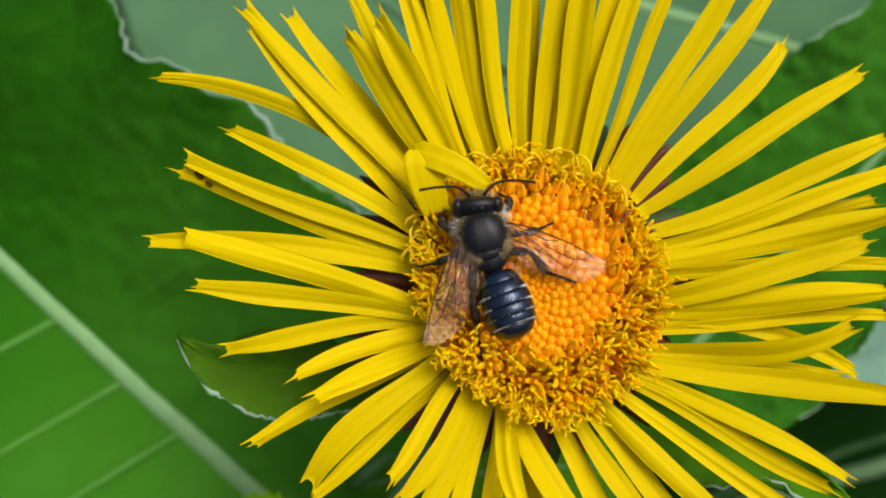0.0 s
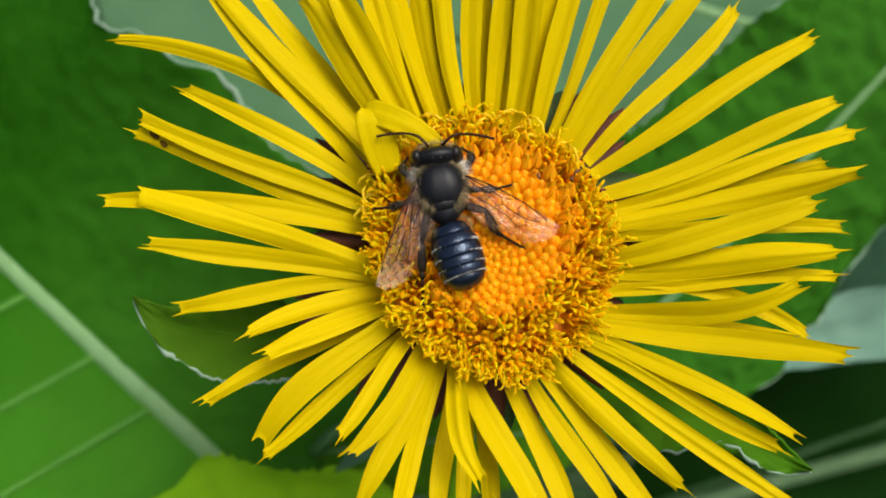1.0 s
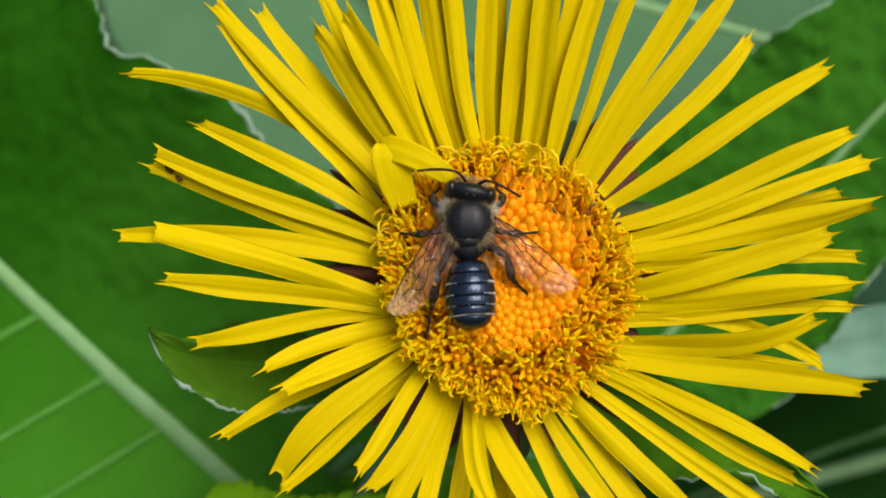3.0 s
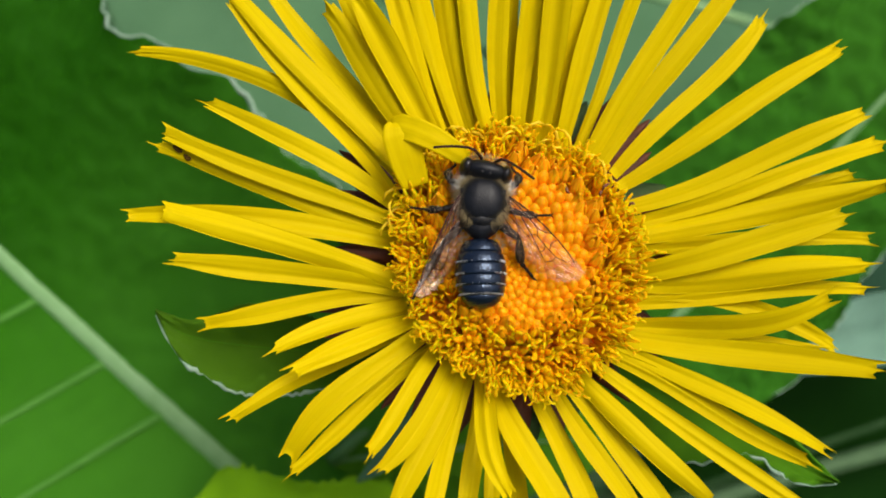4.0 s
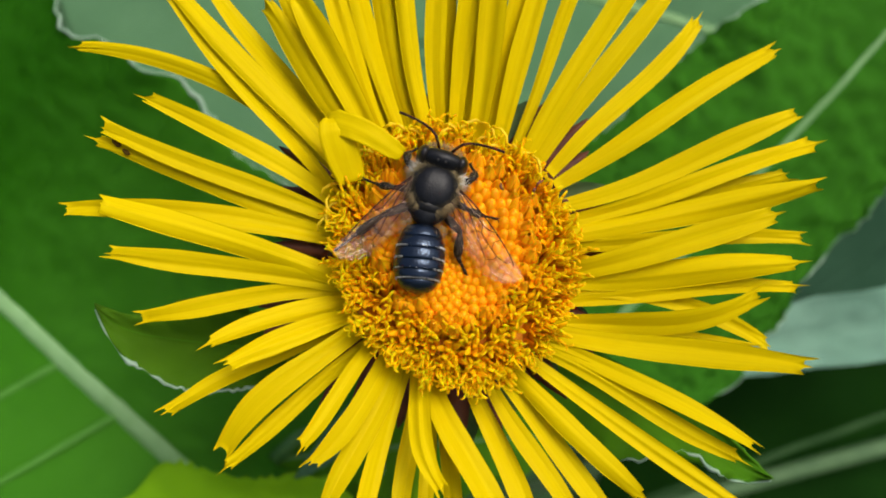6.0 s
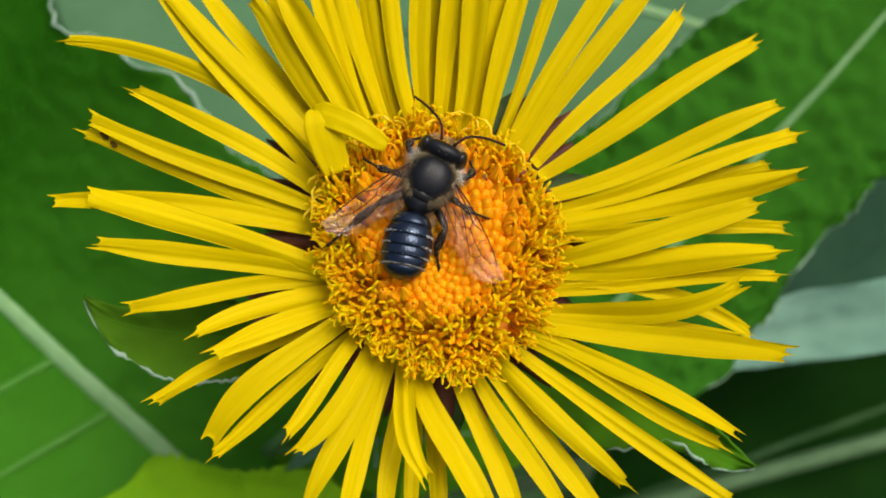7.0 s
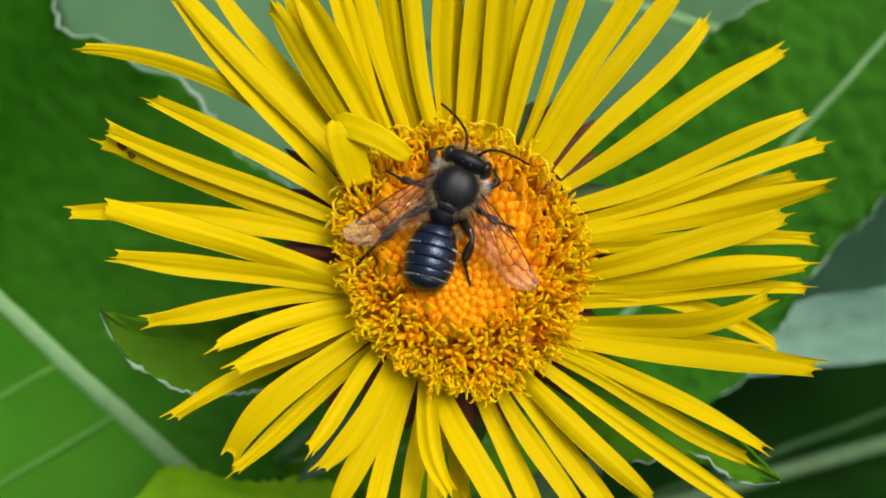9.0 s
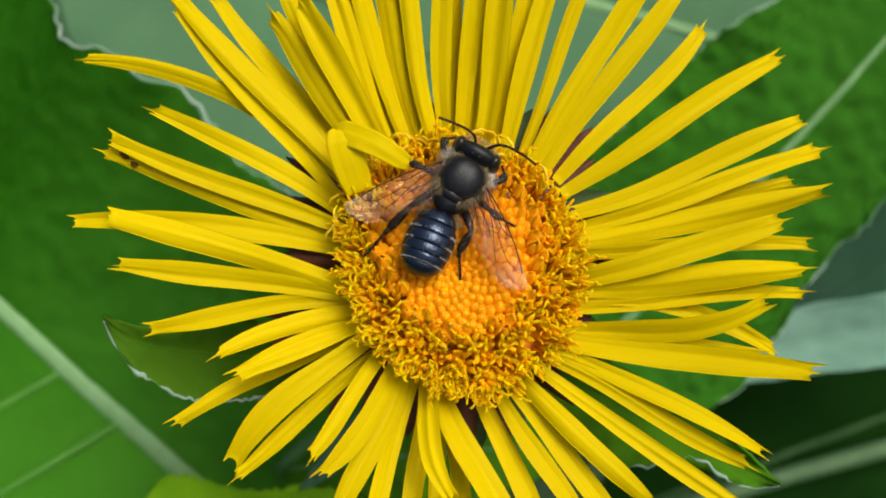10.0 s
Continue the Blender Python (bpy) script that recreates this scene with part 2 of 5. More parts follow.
# ---- mesh tools, in millimetres ----
class Shape:
    """Vertices, faces and UVs of one mesh."""

    def __init__(self):
        self.v, self.f, self.uv = [], [], []

    def add(self, verts, faces, uvs=None):
        k = len(self.v)
        self.v += [tuple(p) for p in verts]
        self.uv += uvs if uvs else [(0.0, 0.0)] * len(verts)
        self.f += [tuple(i + k for i in f) for f in faces]
        return self

    def rings(self, rings, caps=True):
        """Skin over closed rings of equal count."""
        n = len(rings[0])
        verts = [p for r in rings for p in r]
        faces = [(a * n + i, a * n + (i + 1) % n, (a + 1) * n + (i + 1) % n, (a + 1) * n + i) for a in range(len(rings) - 1) for i in range(n)]
        if caps:
            faces += [tuple(range(n - 1, -1, -1)), tuple((len(rings) - 1) * n + i for i in range(n))]
        return self.add(verts, faces)

    def tube(self, path, radii, n=6, flat=1.0):
        rings = []
        pts = [Vector(p) for p in path]
        for i, p in enumerate(pts):
            d = (pts[min(i + 1, len(pts) - 1)] - pts[max(i - 1, 0)]).normalized()
            side = d.cross(Vector((0, 0, 1)))
            side = side.normalized() if side.length > 1e-4 else Vector((1, 0, 0))
            up = side.cross(d)
            r = radii[i] if isinstance(radii, (list, tuple)) else radii
            rings.append([p + side * (r * math.cos(a)) + up * (r * flat * math.sin(a)) for a in (2 * math.pi * k / n for k in range(n))])
        return self.rings(rings)

    def egg(self, c, size, n=14, m=10, warp=None):
        """An ellipsoid; warp bends its unit points."""
        rings = []
        for j in range(1, m):
            th = math.pi * j / m
            ring = []
            for i in range(n):
                ph = 2 * math.pi * i / n
                p = Vector((math.sin(th) * math.cos(ph), math.cos(th), math.sin(th) * math.sin(ph)))
                p = warp(p) if warp else p
                ring.append((c[0] + p.x * size[0], c[1] + p.y * size[1], c[2] + p.z * size[2]))
            rings.append(ring)
        return self.rings(rings)

    def mesh(self, name, material, smooth=True):
        me = bpy.data.meshes.new(name)
        me.from_pydata([(x * MM, y * MM, z * MM) for x, y, z in self.v], [], self.f)
        layer = me.uv_layers.new(name="uv")
        idx = np.empty(len(me.loops), dtype=np.int32)
        me.loops.foreach_get("vertex_index", idx)
        layer.data.foreach_set("uv", np.array(self.uv, dtype=np.float32)[idx].ravel())
        me.materials.append(material)
        me.polygons.foreach_set("use_smooth", [smooth] * len(me.polygons))
        me.update()
        return me


def part(name, shape, material, parent, label="", smooth=True):
    data = shape.mesh(name, material, smooth) if isinstance(shape, Shape) else shape
    ob = new(name, data)
    ob.parent = parent
    return tagged(ob, label) if label else ob


def root(name, m, label, category, group="", kind=""):
    ob = new(name)
    ob.empty_display_size = 0.005
    ob.matrix_basis = m
    return tagged(ob, label, category, group, kind)


def bez(a, b, c, t):
    return a * (1 - t) ** 2 + b * (2 * t * (1 - t)) + c * t * t


# ---- ground ----
def ground():
    s = Shape()
    n = 40
    size = 60000.0
    verts, faces = [], []
    for j in range(n + 1):
        for i in range(n + 1):
            x, y = ((k / n * 2 - 1) for k in (i, j))
            x, y = x * abs(x) * size, y * abs(y) * size
            verts.append((x, y, 25 * noise.noise((x / 300, y / 300, 0))))
    faces = [(j * (n + 1) + i, j * (n + 1) + i + 1, (j + 1) * (n + 1) + i + 1, (j + 1) * (n + 1) + i) for j in range(n) for i in range(n)]
    s.add(verts, faces)
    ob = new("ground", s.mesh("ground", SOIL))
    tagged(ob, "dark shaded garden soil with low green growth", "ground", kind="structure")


ground()

# ---- the flower head ----
TILT = Matrix.Rotation(radians(-8), 3, "X")  # the disc's axis leans up a little


def on_disc(x, y, z):
    """From the disc's own place to the flower's; the disc is narrower on one side."""
    d = max(0.0, -0.906 * x - 0.423 * y)
    x, y = x + 0.906 * 0.19 * d, y + 0.423 * 0.19 * d
    return TILT @ Vector((x, y, z)) + Vector((-0.8, -0.3, 0))


def dome(r):
    """Height of the receptacle at a radius."""
    return 3.5 * (1 - (r / 13.5) ** 2) - 0.9


flower = root("elecampane_flower", FLOWER, "yellow elecampane flower head with many narrow rays and an orange disc", "flower")


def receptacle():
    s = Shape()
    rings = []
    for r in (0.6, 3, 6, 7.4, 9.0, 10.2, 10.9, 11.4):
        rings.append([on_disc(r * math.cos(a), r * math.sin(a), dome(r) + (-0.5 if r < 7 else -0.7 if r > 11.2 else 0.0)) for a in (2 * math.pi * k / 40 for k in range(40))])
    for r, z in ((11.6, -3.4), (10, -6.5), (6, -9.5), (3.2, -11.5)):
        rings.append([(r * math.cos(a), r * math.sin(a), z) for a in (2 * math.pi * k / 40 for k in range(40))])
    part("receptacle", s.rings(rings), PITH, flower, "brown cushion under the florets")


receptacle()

RAY_NO = [0]


def ray_floret(angle, r0, turn, length, belly, bow, width, z0, zm, z1):
    """One strap-shaped ray. angle, r0: where it leaves the rim; turn: its heading away from the radius;
    belly, bow: where and how far it bends sideways; z0, zm, z1: heights of root, middle and tip."""
    RAY_NO[0] += 1
    rnd = random.Random(RAY_NO[0] * 7 + 3)
    a, h = radians(angle), radians(angle + turn)
    u, n = Vector((math.cos(h), math.sin(h), 0)), Vector((-math.sin(h), math.cos(h), 0))
    start = Vector((r0 * math.cos(a), r0 * math.sin(a), 0)) - u * 1.6
    length += 1.6
    k = min(max((belly * (length - 1.6) + 1.6) / length, 0.3), 0.7)
    c = bow / (k * (1 - k))                     # parabola through the bend
    cz = (zm - z0 - (z1 - z0) * k) / (k * (1 - k))
    upright = max(0.0, 1 - ((angle - 90) / 48) ** 2)    # the rays on the upper side stand up towards the tip
    z1 += 5.5 * upright
    cz -= 2.2 * upright
    nl, nw = 26, 16
    width *= rnd.uniform(0.82, 0.95) * (1.13 if 62 < angle < 142 else 1.0)
    kind = rnd.choice(("trough", "trough", "trough", "roof", "roof", "double"))
    depth = rnd.uniform(0.48, 0.82)             # steepness of the lengthwise fold
    depth *= 1.12 if 52 < angle < 128 else 1.0
    crease = rnd.uniform(-0.35, 0.35)           # where across the ray the fold runs
    wander = rnd.uniform(-0.35, 0.35)
    lean = rnd.uniform(-0.30, 0.30)
    curl = rnd.uniform(-1.3, 0.5)
    twist = rnd.uniform(-0.55, 0.55)
    teeth = [q + rnd.uniform(-0.1, 0.35) for q in rnd.choice(((0.1, 1.2, 0.4), (1.0, 0.1, 1.1), (0.3, 0.9, 1.3), (1.4, 0.7, 0.1), (0.1, 1.5, 0.1), (0.8, 0.3, 0.1)))]
    flare = [rnd.uniform(-0.4, 0.4) + 0.55 * (q - 1) for q in range(3)]
    wav, wob = rnd.uniform(0, 6.28), rnd.uniform(0.05, 0.28)
    snake = rnd.uniform(-0.3, 0.3)
    pinch = rnd.uniform(0.42, 0.68)
    top, low, uvt = [], [], []
    for i in range(nl + 1):
        t = i / nl
        for j in range(nw + 1):
            s = j / nw * 2 - 1
            tooth = min(int((s + 1) * 1.4999), 2)
            st = (s + 1) * 1.5 - tooth - 0.5     # -0.5 .. 0.5 inside a tooth
            ext = max(0.0, (t - 0.86) / 0.14) ** 1.4
            reach = teeth[tooth] * (1 - abs(st) * 2) ** 0.8 - 0.35
            tt = t + ext * reach / length
            close = min(1.0, max(0.0, (t - 0.66) / 0.34))
            half = width / 2 * (0.56 + 0.44 * min(1, t / 0.45) ** 0.8) * (1 - pinch * close * close)
            half *= 1 + 0.05 * math.sin(8 * t + wav)
            side = s * half + ext * flare[tooth] * 0.6 * (1 - abs(st))
            mid = start + u * (tt * length) + n * (c * tt * (1 - tt) + snake * math.sin(6.28 * tt))
            z = z0 + (z1 - z0) * tt + cz * tt * (1 - tt)
            e = s - crease - wander * (t - 0.5)
            fold = math.sqrt(e * e + 0.012)
            second = 0.30 * math.sqrt((e + (0.5 if crease > 0 else -0.5)) ** 2 + 0.003)
            if kind == "roof":
                fold = second - fold
            elif kind == "trough":
                fold -= second
            elif kind == "double":
                fold = 1.3 * (math.sqrt((abs(e) - 0.5) ** 2 + 0.02) - 0.3)
            z += depth * half * fold * min(1, t * 5) * (1 - 0.35 * math.sin(3.1 * t))
            z -= 1.6 * half * max(0.0, abs(s) - 0.72) ** 2     # rolled edges
            z += 0.017 * math.cos(s * math.pi * 4.0)
            z += (lean + twist * (t - 0.5)) * s * half * min(1, t * 3)
            z += curl * close ** 3 * (1 + 0.5 * ext * flare[tooth]) + wob * math.sin(6 * t + wav + 0.8 * s)
            p = mid + n * side
            top.append((p.x, p.y, z))
            low.append((p.x, p.y, z - 0.14))
            uvt.append((s * 0.5 + 0.5 + 3.7 * RAY_NO[0], tt * length / 10))
    w = nw + 1
    f = [(i * w + j, (i + 1) * w + j, (i + 1) * w + j + 1, i * w + j + 1) for i in range(nl) for j in range(nw)]
    m = len(top)
    f2 = [tuple(m + q for q in reversed(x)) for x in f]
    rim = [i * w for i in range(nl + 1)] + [nl * w + j for j in range(1, w)] + [i * w + nw for i in range(nl - 1, -1, -1)] + [j for j in range(nw - 1, 0, -1)]
    f3 = [(rim[q], rim[(q + 1) % len(rim)], m + rim[(q + 1) % len(rim)], m + rim[q]) for q in range(len(rim))]
    s = Shape().add(top + low, f + f2 + f3, uvt + uvt)
    part("ray_floret", s, YELLOW, flower)


def rays():
    ray_floret(146.2, 12.8, 6.2, 28.6, 0.61, -3.07, 1.96, -1.5, -0.5, -0.6)
    ray_floret(148.4, 14.1, -18.5, 22.8, 0.64, 0.14, 2.06, -1.2, -0.2, 0.0)
    ray_floret(142.0, 12.4, -9.2, 26.1, 0.48, -0.09, 2.26, -0.8, 0.6, 0.6)
    ray_floret(135.6, 14.2, -6.6, 20.6, 0.57, -0.11, 1.97, -2.0, -1.0, -1.0)
    ray_floret(129.1, 14.4, -6.2, 15.1, 0.52, 0.13, 2.25, -0.6, 1.0, 1.5)
    ray_floret(124.7, 14.3, -5.9, 18.8, 0.59, 0.67, 1.84, -1.2, 0.0, 0.5)
    ray_floret(123.6, 13.4, -5.5, 15.0, 0.53, -0.16, 2.45, -0.6, 1.2, 2.6)
    ray_floret(118.4, 13.3, -8.4, 19.3, 0.55, 0.32, 2.26, -1.0, 0.3, 0.6)
    ray_floret(111.2, 13.1, -4.0, 19.6, 0.45, 0.36, 1.95, -1.5, -0.4, -0.4)
    ray_floret(106.3, 12.8, -3.1, 19.9, 0.47, 0.40, 1.86, -2.0, -1.0, -1.0)
    ray_floret(99.2, 12.6, 1.5, 19.7, 0.42, 0.40, 1.94, -1.0, 0.2, 0.4)
    ray_floret(93.9, 12.5, -2.8, 19.6, 0.42, 0.49, 2.07, -1.6, -0.6, -0.6)
    ray_floret(87.7, 12.0, -2.7, 20.3, 0.38, 0.00, 1.96, -1.6, -0.8, -0.8)
    ray_floret(78.8, 11.6, 4.0, 20.5, 0.40, -0.11, 2.37, -1.0, 0.4, 0.6)
    ray_floret(72.9, 11.7, 6.0, 21.4, 0.43, -0.16, 1.97, -2.0, -1.0, -1.0)
    ray_floret(66.5, 12.1, 8.5, 21.0, 0.41, 0.47, 1.95, -1.2, 0.0, 0.0)
    ray_floret(59.9, 12.9, 9.1, 21.1, 0.43, 0.18, 1.64, -2.0, -1.2, -1.2)
    ray_floret(53.9, 13.4, 5.4, 22.5, 0.39, 0.11, 2.58, -1.0, 0.4, 0.4)
    ray_floret(48.1, 13.8, 5.8, 23.3, 0.43, 0.10, 2.38, -1.4, -0.2, -0.2)
    ray_floret(41.3, 14.3, 4.7, 19.1, 0.48, -0.20, 2.05, -1.2, 0.0, 0.0)
    ray_floret(34.4, 14.0, -2.5, 23.7, 0.49, 0.27, 2.37, -1.0, 0.3, -0.2)
    ray_floret(24.9, 13.6, -3.1, 22.3, 0.48, -0.49, 2.46, -0.8, 0.8, 1.7)
    ray_floret(18.2, 13.0, -0.6, 24.1, 0.50, -0.22, 2.27, -1.2, 0.0, 0.3)
    ray_floret(15.8, 13.6, -2.6, 20.4, 0.54, 0.40, 1.64, -2.0, -1.0, -1.0)
    ray_floret(11.4, 13.1, 0.5, 22.2, 0.53, -0.18, 2.68, -1.0, 0.6, 2.0)
    ray_floret(-5.3, 11.7, 21.5, 19.1, 0.53, -0.18, 2.74, -0.4, 2.4, 4.0)
    ray_floret(5.4, 12.5, -2.8, 21.8, 0.59, 0.41, 1.95, -1.6, -0.4, 0.0)
    ray_floret(-9.1, 12.2, 14.1, 20.0, 0.50, -0.24, 3.08, -0.8, 1.5, 4.0)
    ray_floret(-19.2, 12.6, 23.7, 21.1, 0.58, 0.39, 1.94, -1.4, 0.2, 2.0)
    ray_floret(-27.1, 12.5, 35.9, 16.9, 0.59, -1.37, 2.61, -0.4, 3.0, 6.5)
    ray_floret(-15.2, 13.8, 0.4, 18.3, 0.59, 1.63, 1.85, -1.6, -0.6, -0.5)
    ray_floret(-28.6, 12.9, 21.4, 18.2, 0.58, 0.09, 1.72, -1.6, 0.4, 1.5)
    ray_floret(-34.3, 12.4, 27.9, 21.6, 0.56, -0.26, 2.84, -0.6, 2.6, 5.5)
    ray_floret(-38.9, 12.6, 12.6, 19.1, 0.53, 0.28, 1.87, -0.6, 3.0, 7.0)
    ray_floret(-44.4, 12.9, 16.8, 19.2, 0.49, 0.17, 1.99, -0.9, 2.4, 6.0)
    ray_floret(-49.6, 13.8, 15.1, 22.0, 0.52, -0.21, 2.21, -1.0, 2.0, 5.0)
    ray_floret(-59.1, 13.2, 15.9, 14.3, 0.47, -0.18, 2.50, -0.5, 3.0, 6.0)
    ray_floret(-65.2, 13.0, 13.7, 17.3, 0.47, -0.04, 2.43, -1.2, 1.5, 4.0)
    ray_floret(-71.2, 12.7, 14.1, 15.3, 0.47, -0.20, 2.10, -0.8, 2.0, 4.0)
    ray_floret(-79.1, 13.9, 13.4, 12.9, 0.47, 0.26, 2.34, -1.6, 1.0, 3.0)
    ray_floret(-99.3, 11.4, 37.6, 15.3, 0.40, -0.25, 2.78, -0.4, 4.0, 7.0)
    ray_floret(-106.9, 10.1, 28.5, 10.9, 0.48, -0.81, 2.24, -0.2, 5.0, 8.0)
    ray_floret(-94.3, 12.6, 9.9, 14.2, 0.56, 0.33, 2.00, -1.6, 2.0, 4.0)
    ray_floret(-103.9, 13.5, 8.2, 13.1, 0.53, -0.12, 2.00, -1.6, 2.0, 4.0)
    ray_floret(-98.4, 13.8, 7.6, 12.8, 0.54, 0.10, 1.69, -2.0, 1.4, 3.0)
    ray_floret(-111.3, 11.2, 5.5, 15.8, 0.43, -0.41, 2.10, -1.2, 2.0, 4.0)
    ray_floret(-119.3, 10.5, 4.4, 15.5, 0.48, 0.55, 2.47, -0.6, 4.0, 6.5)
    ray_floret(-130.3, 10.6, 4.0, 10.4, 0.45, -0.25, 1.95, -0.9, 4.0, 7.0)
    ray_floret(-124.2, 10.4, 0.6, 11.2, 0.45, 0.80, 2.35, -0.4, 4.6, 8.0)
    ray_floret(-132.7, 11.1, -6.6, 17.0, 0.48, -0.28, 2.01, -1.0, 1.5, 2.5)
    ray_floret(-141.3, 10.8, 2.9, 16.8, 0.47, -1.05, 2.70, -0.5, 3.0, 2.6)
    ray_floret(-148.2, 13.8, -5.6, 16.1, 0.55, -0.39, 1.93, -1.8, 0.5, 3.0)
    ray_floret(-149.0, 10.6, -10.6, 11.7, 0.54, -0.30, 2.42, -0.6, 2.6, 4.6)
    ray_floret(-156.7, 10.8, -7.5, 12.5, 0.58, -0.52, 2.11, -0.9, 2.4, 4.8)
    ray_floret(-161.2, 11.1, -12.3, 18.6, 0.55, -0.75, 2.04, -1.2, 0.8, 1.4)
    ray_floret(-165.9, 10.8, -22.4, 20.9, 0.57, -0.22, 2.44, -0.8, 1.6, 3.0)
    ray_floret(172.4, 10.4, 0.7, 26.2, 0.57, -1.03, 2.40, -1.4, 0.4, 1.1)
    ray_floret(-170.0, 11.0, -27.4, 22.6, 0.57, -0.41, 2.63, -0.3, 2.4, 2.4)
    ray_floret(161.4, 11.0, -2.9, 23.8, 0.56, 0.11, 2.25, -0.8, 1.0, 1.8)
    ray_floret(166.5, 11.0, -7.2, 24.3, 0.56, 0.25, 1.94, -1.4, 0.2, 0.8)
    ray_floret(156.9, 11.4, -7.1, 20.5, 0.60, -0.88, 2.26, -1.2, 0.6, 2.0)
    for angle, turn, length in ((115.0, -6, 18.0), (102.8, -2, 18.6), (90.8, -1, 18.2), (83.4, 1, 18.8), (69.8, 7, 19.5)):   # the hidden row behind
        ray_floret(angle, 12.6, turn, length, 0.45, 0.2, 1.75, -2.4, -1.9, -1.9)


rays()


def folded_ray():
    """The broken ray that lies bent over the edge of the disc."""
    s = Shape()
    strips = (((-9.1, 7.0, 3.0), (-9.5, 8.2, 3.6), (-9.9, 9.4, 4.1), (-10.3, 10.6, 4.5), (-10.6, 11.5, 4.7), (-10.7, 12.2, 4.6), (-10.6, 12.7, 4.2)), (1.2, 1.45, 1.6, 1.6, 1.5, 1.3, 1.0)), \
             (((-11.4, 12.3, 3.9), (-10.4, 12.3, 4.6), (-9.1, 11.9, 5.0), (-7.7, 11.3, 5.1), (-6.4, 10.6, 4.9), (-5.3, 9.9, 4.7), (-4.5, 9.4, 4.4)), (0.9, 1.15, 1.15, 1.1, 1.0, 0.9, 0.6))
    nl, nw = 24, 10
    for pts, wide in strips:
        top, low, uv = [], [], []
        for i in range(nl + 1):
            q = i / nl * 5.999
            k = int(q)
            p = Vector(pts[k]).lerp(Vector(pts[k + 1]), q - k)
            half = wide[k] + (wide[k + 1] - wide[k]) * (q - k)
            d = (Vector(pts[min(k + 2, 6)]) - Vector(pts[max(k - 1, 0)])).normalized()
            side = Vector((-d.y, d.x, 0)).normalized()
            for j in range(nw + 1):
                e = j / nw * 2 - 1
                torn = 0.35 * math.sin(e * 9) * max(0.0, i / nl - 0.75)
                crease = 0.035 * math.cos(e * 5.5 + 0.5) + 0.10 * noise.noise((e * 1.2, i / 6, half)) - 0.05 * e * e * half
                v = p + side * (e * half) + d * torn + Vector((0, 0, crease + 0.10 * e))
                top.append(v)
                low.append(v - Vector((0, 0, 0.12)))
                uv.append((j / nw, i / nl * 0.8))
        w, m = nw + 1, len(top)
        f = [(i * w + j, i * w + j + 1, (i + 1) * w + j + 1, (i + 1) * w + j) for i in range(nl) for j in range(nw)]
        rim = [i * w for i in range(nl + 1)] + [nl * w + j for j in range(1, w)] + [i * w + nw for i in range(nl - 1, -1, -1)] + list(range(nw - 1, 0, -1))
        f += [tuple(m + q for q in reversed(x)) for x in f] + [(rim[q], rim[(q + 1) % len(rim)], m + rim[(q + 1) % len(rim)], m + rim[q]) for q in range(len(rim))]
        s.add(top + low, f, uv + uv)
    part("ray_floret", s, YELLOW, flower, "bent yellow ray lying across the disc edge")


folded_ray()


def blemish():
    """Two brown spots gnawed into the tip of one ray."""
    for x, y, z, a, ln in ((-31.45, 10.65, 0.80, -35, 0.55), (-30.55, 9.85, 0.80, -38, 0.42)):
        s = Shape().egg((0, 0, 0), (ln, 0.26, 0.12), 10, 6, lambda p: Vector((p.x * (1 + 0.2 * p.y), p.y * (1 + 0.25 * p.x), p.z)))
        part("brown_spot", s, SPOT, flower, "brown gnawed spot on a ray").matrix_basis = joint(x, y, z, 0, 0, a)


blemish()


def bud_mesh(rnd):
    """A closed bud: an egg with five faint seams at its tip."""
    s = Shape()
    n = 10
    ph = rnd.uniform(0, 6)
    rings = []
    for r, z in ((0.42, 0.0), (0.50, 0.6), (0.52, 1.05), (0.48, 1.45), (0.37, 1.77), (0.21, 1.97), (0.05, 2.04)):
        rings.append([(r * (1 + 0.07 * math.cos(5 * a + ph) * (z / 1.8) ** 2) * math.cos(a), r * (1 + 0.07 * math.cos(5 * a + ph) * (z / 1.8) ** 2) * math.sin(a), z)
                      for a in (2 * math.pi * k / n for k in range(n))])
    return s.rings(rings).mesh("disc_bud", BUD)


def lobe(s, base, out, width, length, back):
    """A blunt finger of a floret from its foot, curling outwards by the share back."""
    z = Vector((0, 0, 1))
    pts = [base + z * (length * (q - back * 0.6 * q * q)) + out * (length * back * q ** 1.6) for q in (0.0, 0.3, 0.55, 0.8, 0.95, 1.0)]
    s.tube(pts, [width, width * 0.95, width * 0.80, width * 0.62, width * 0.46, width * 0.2], 6, 0.42)


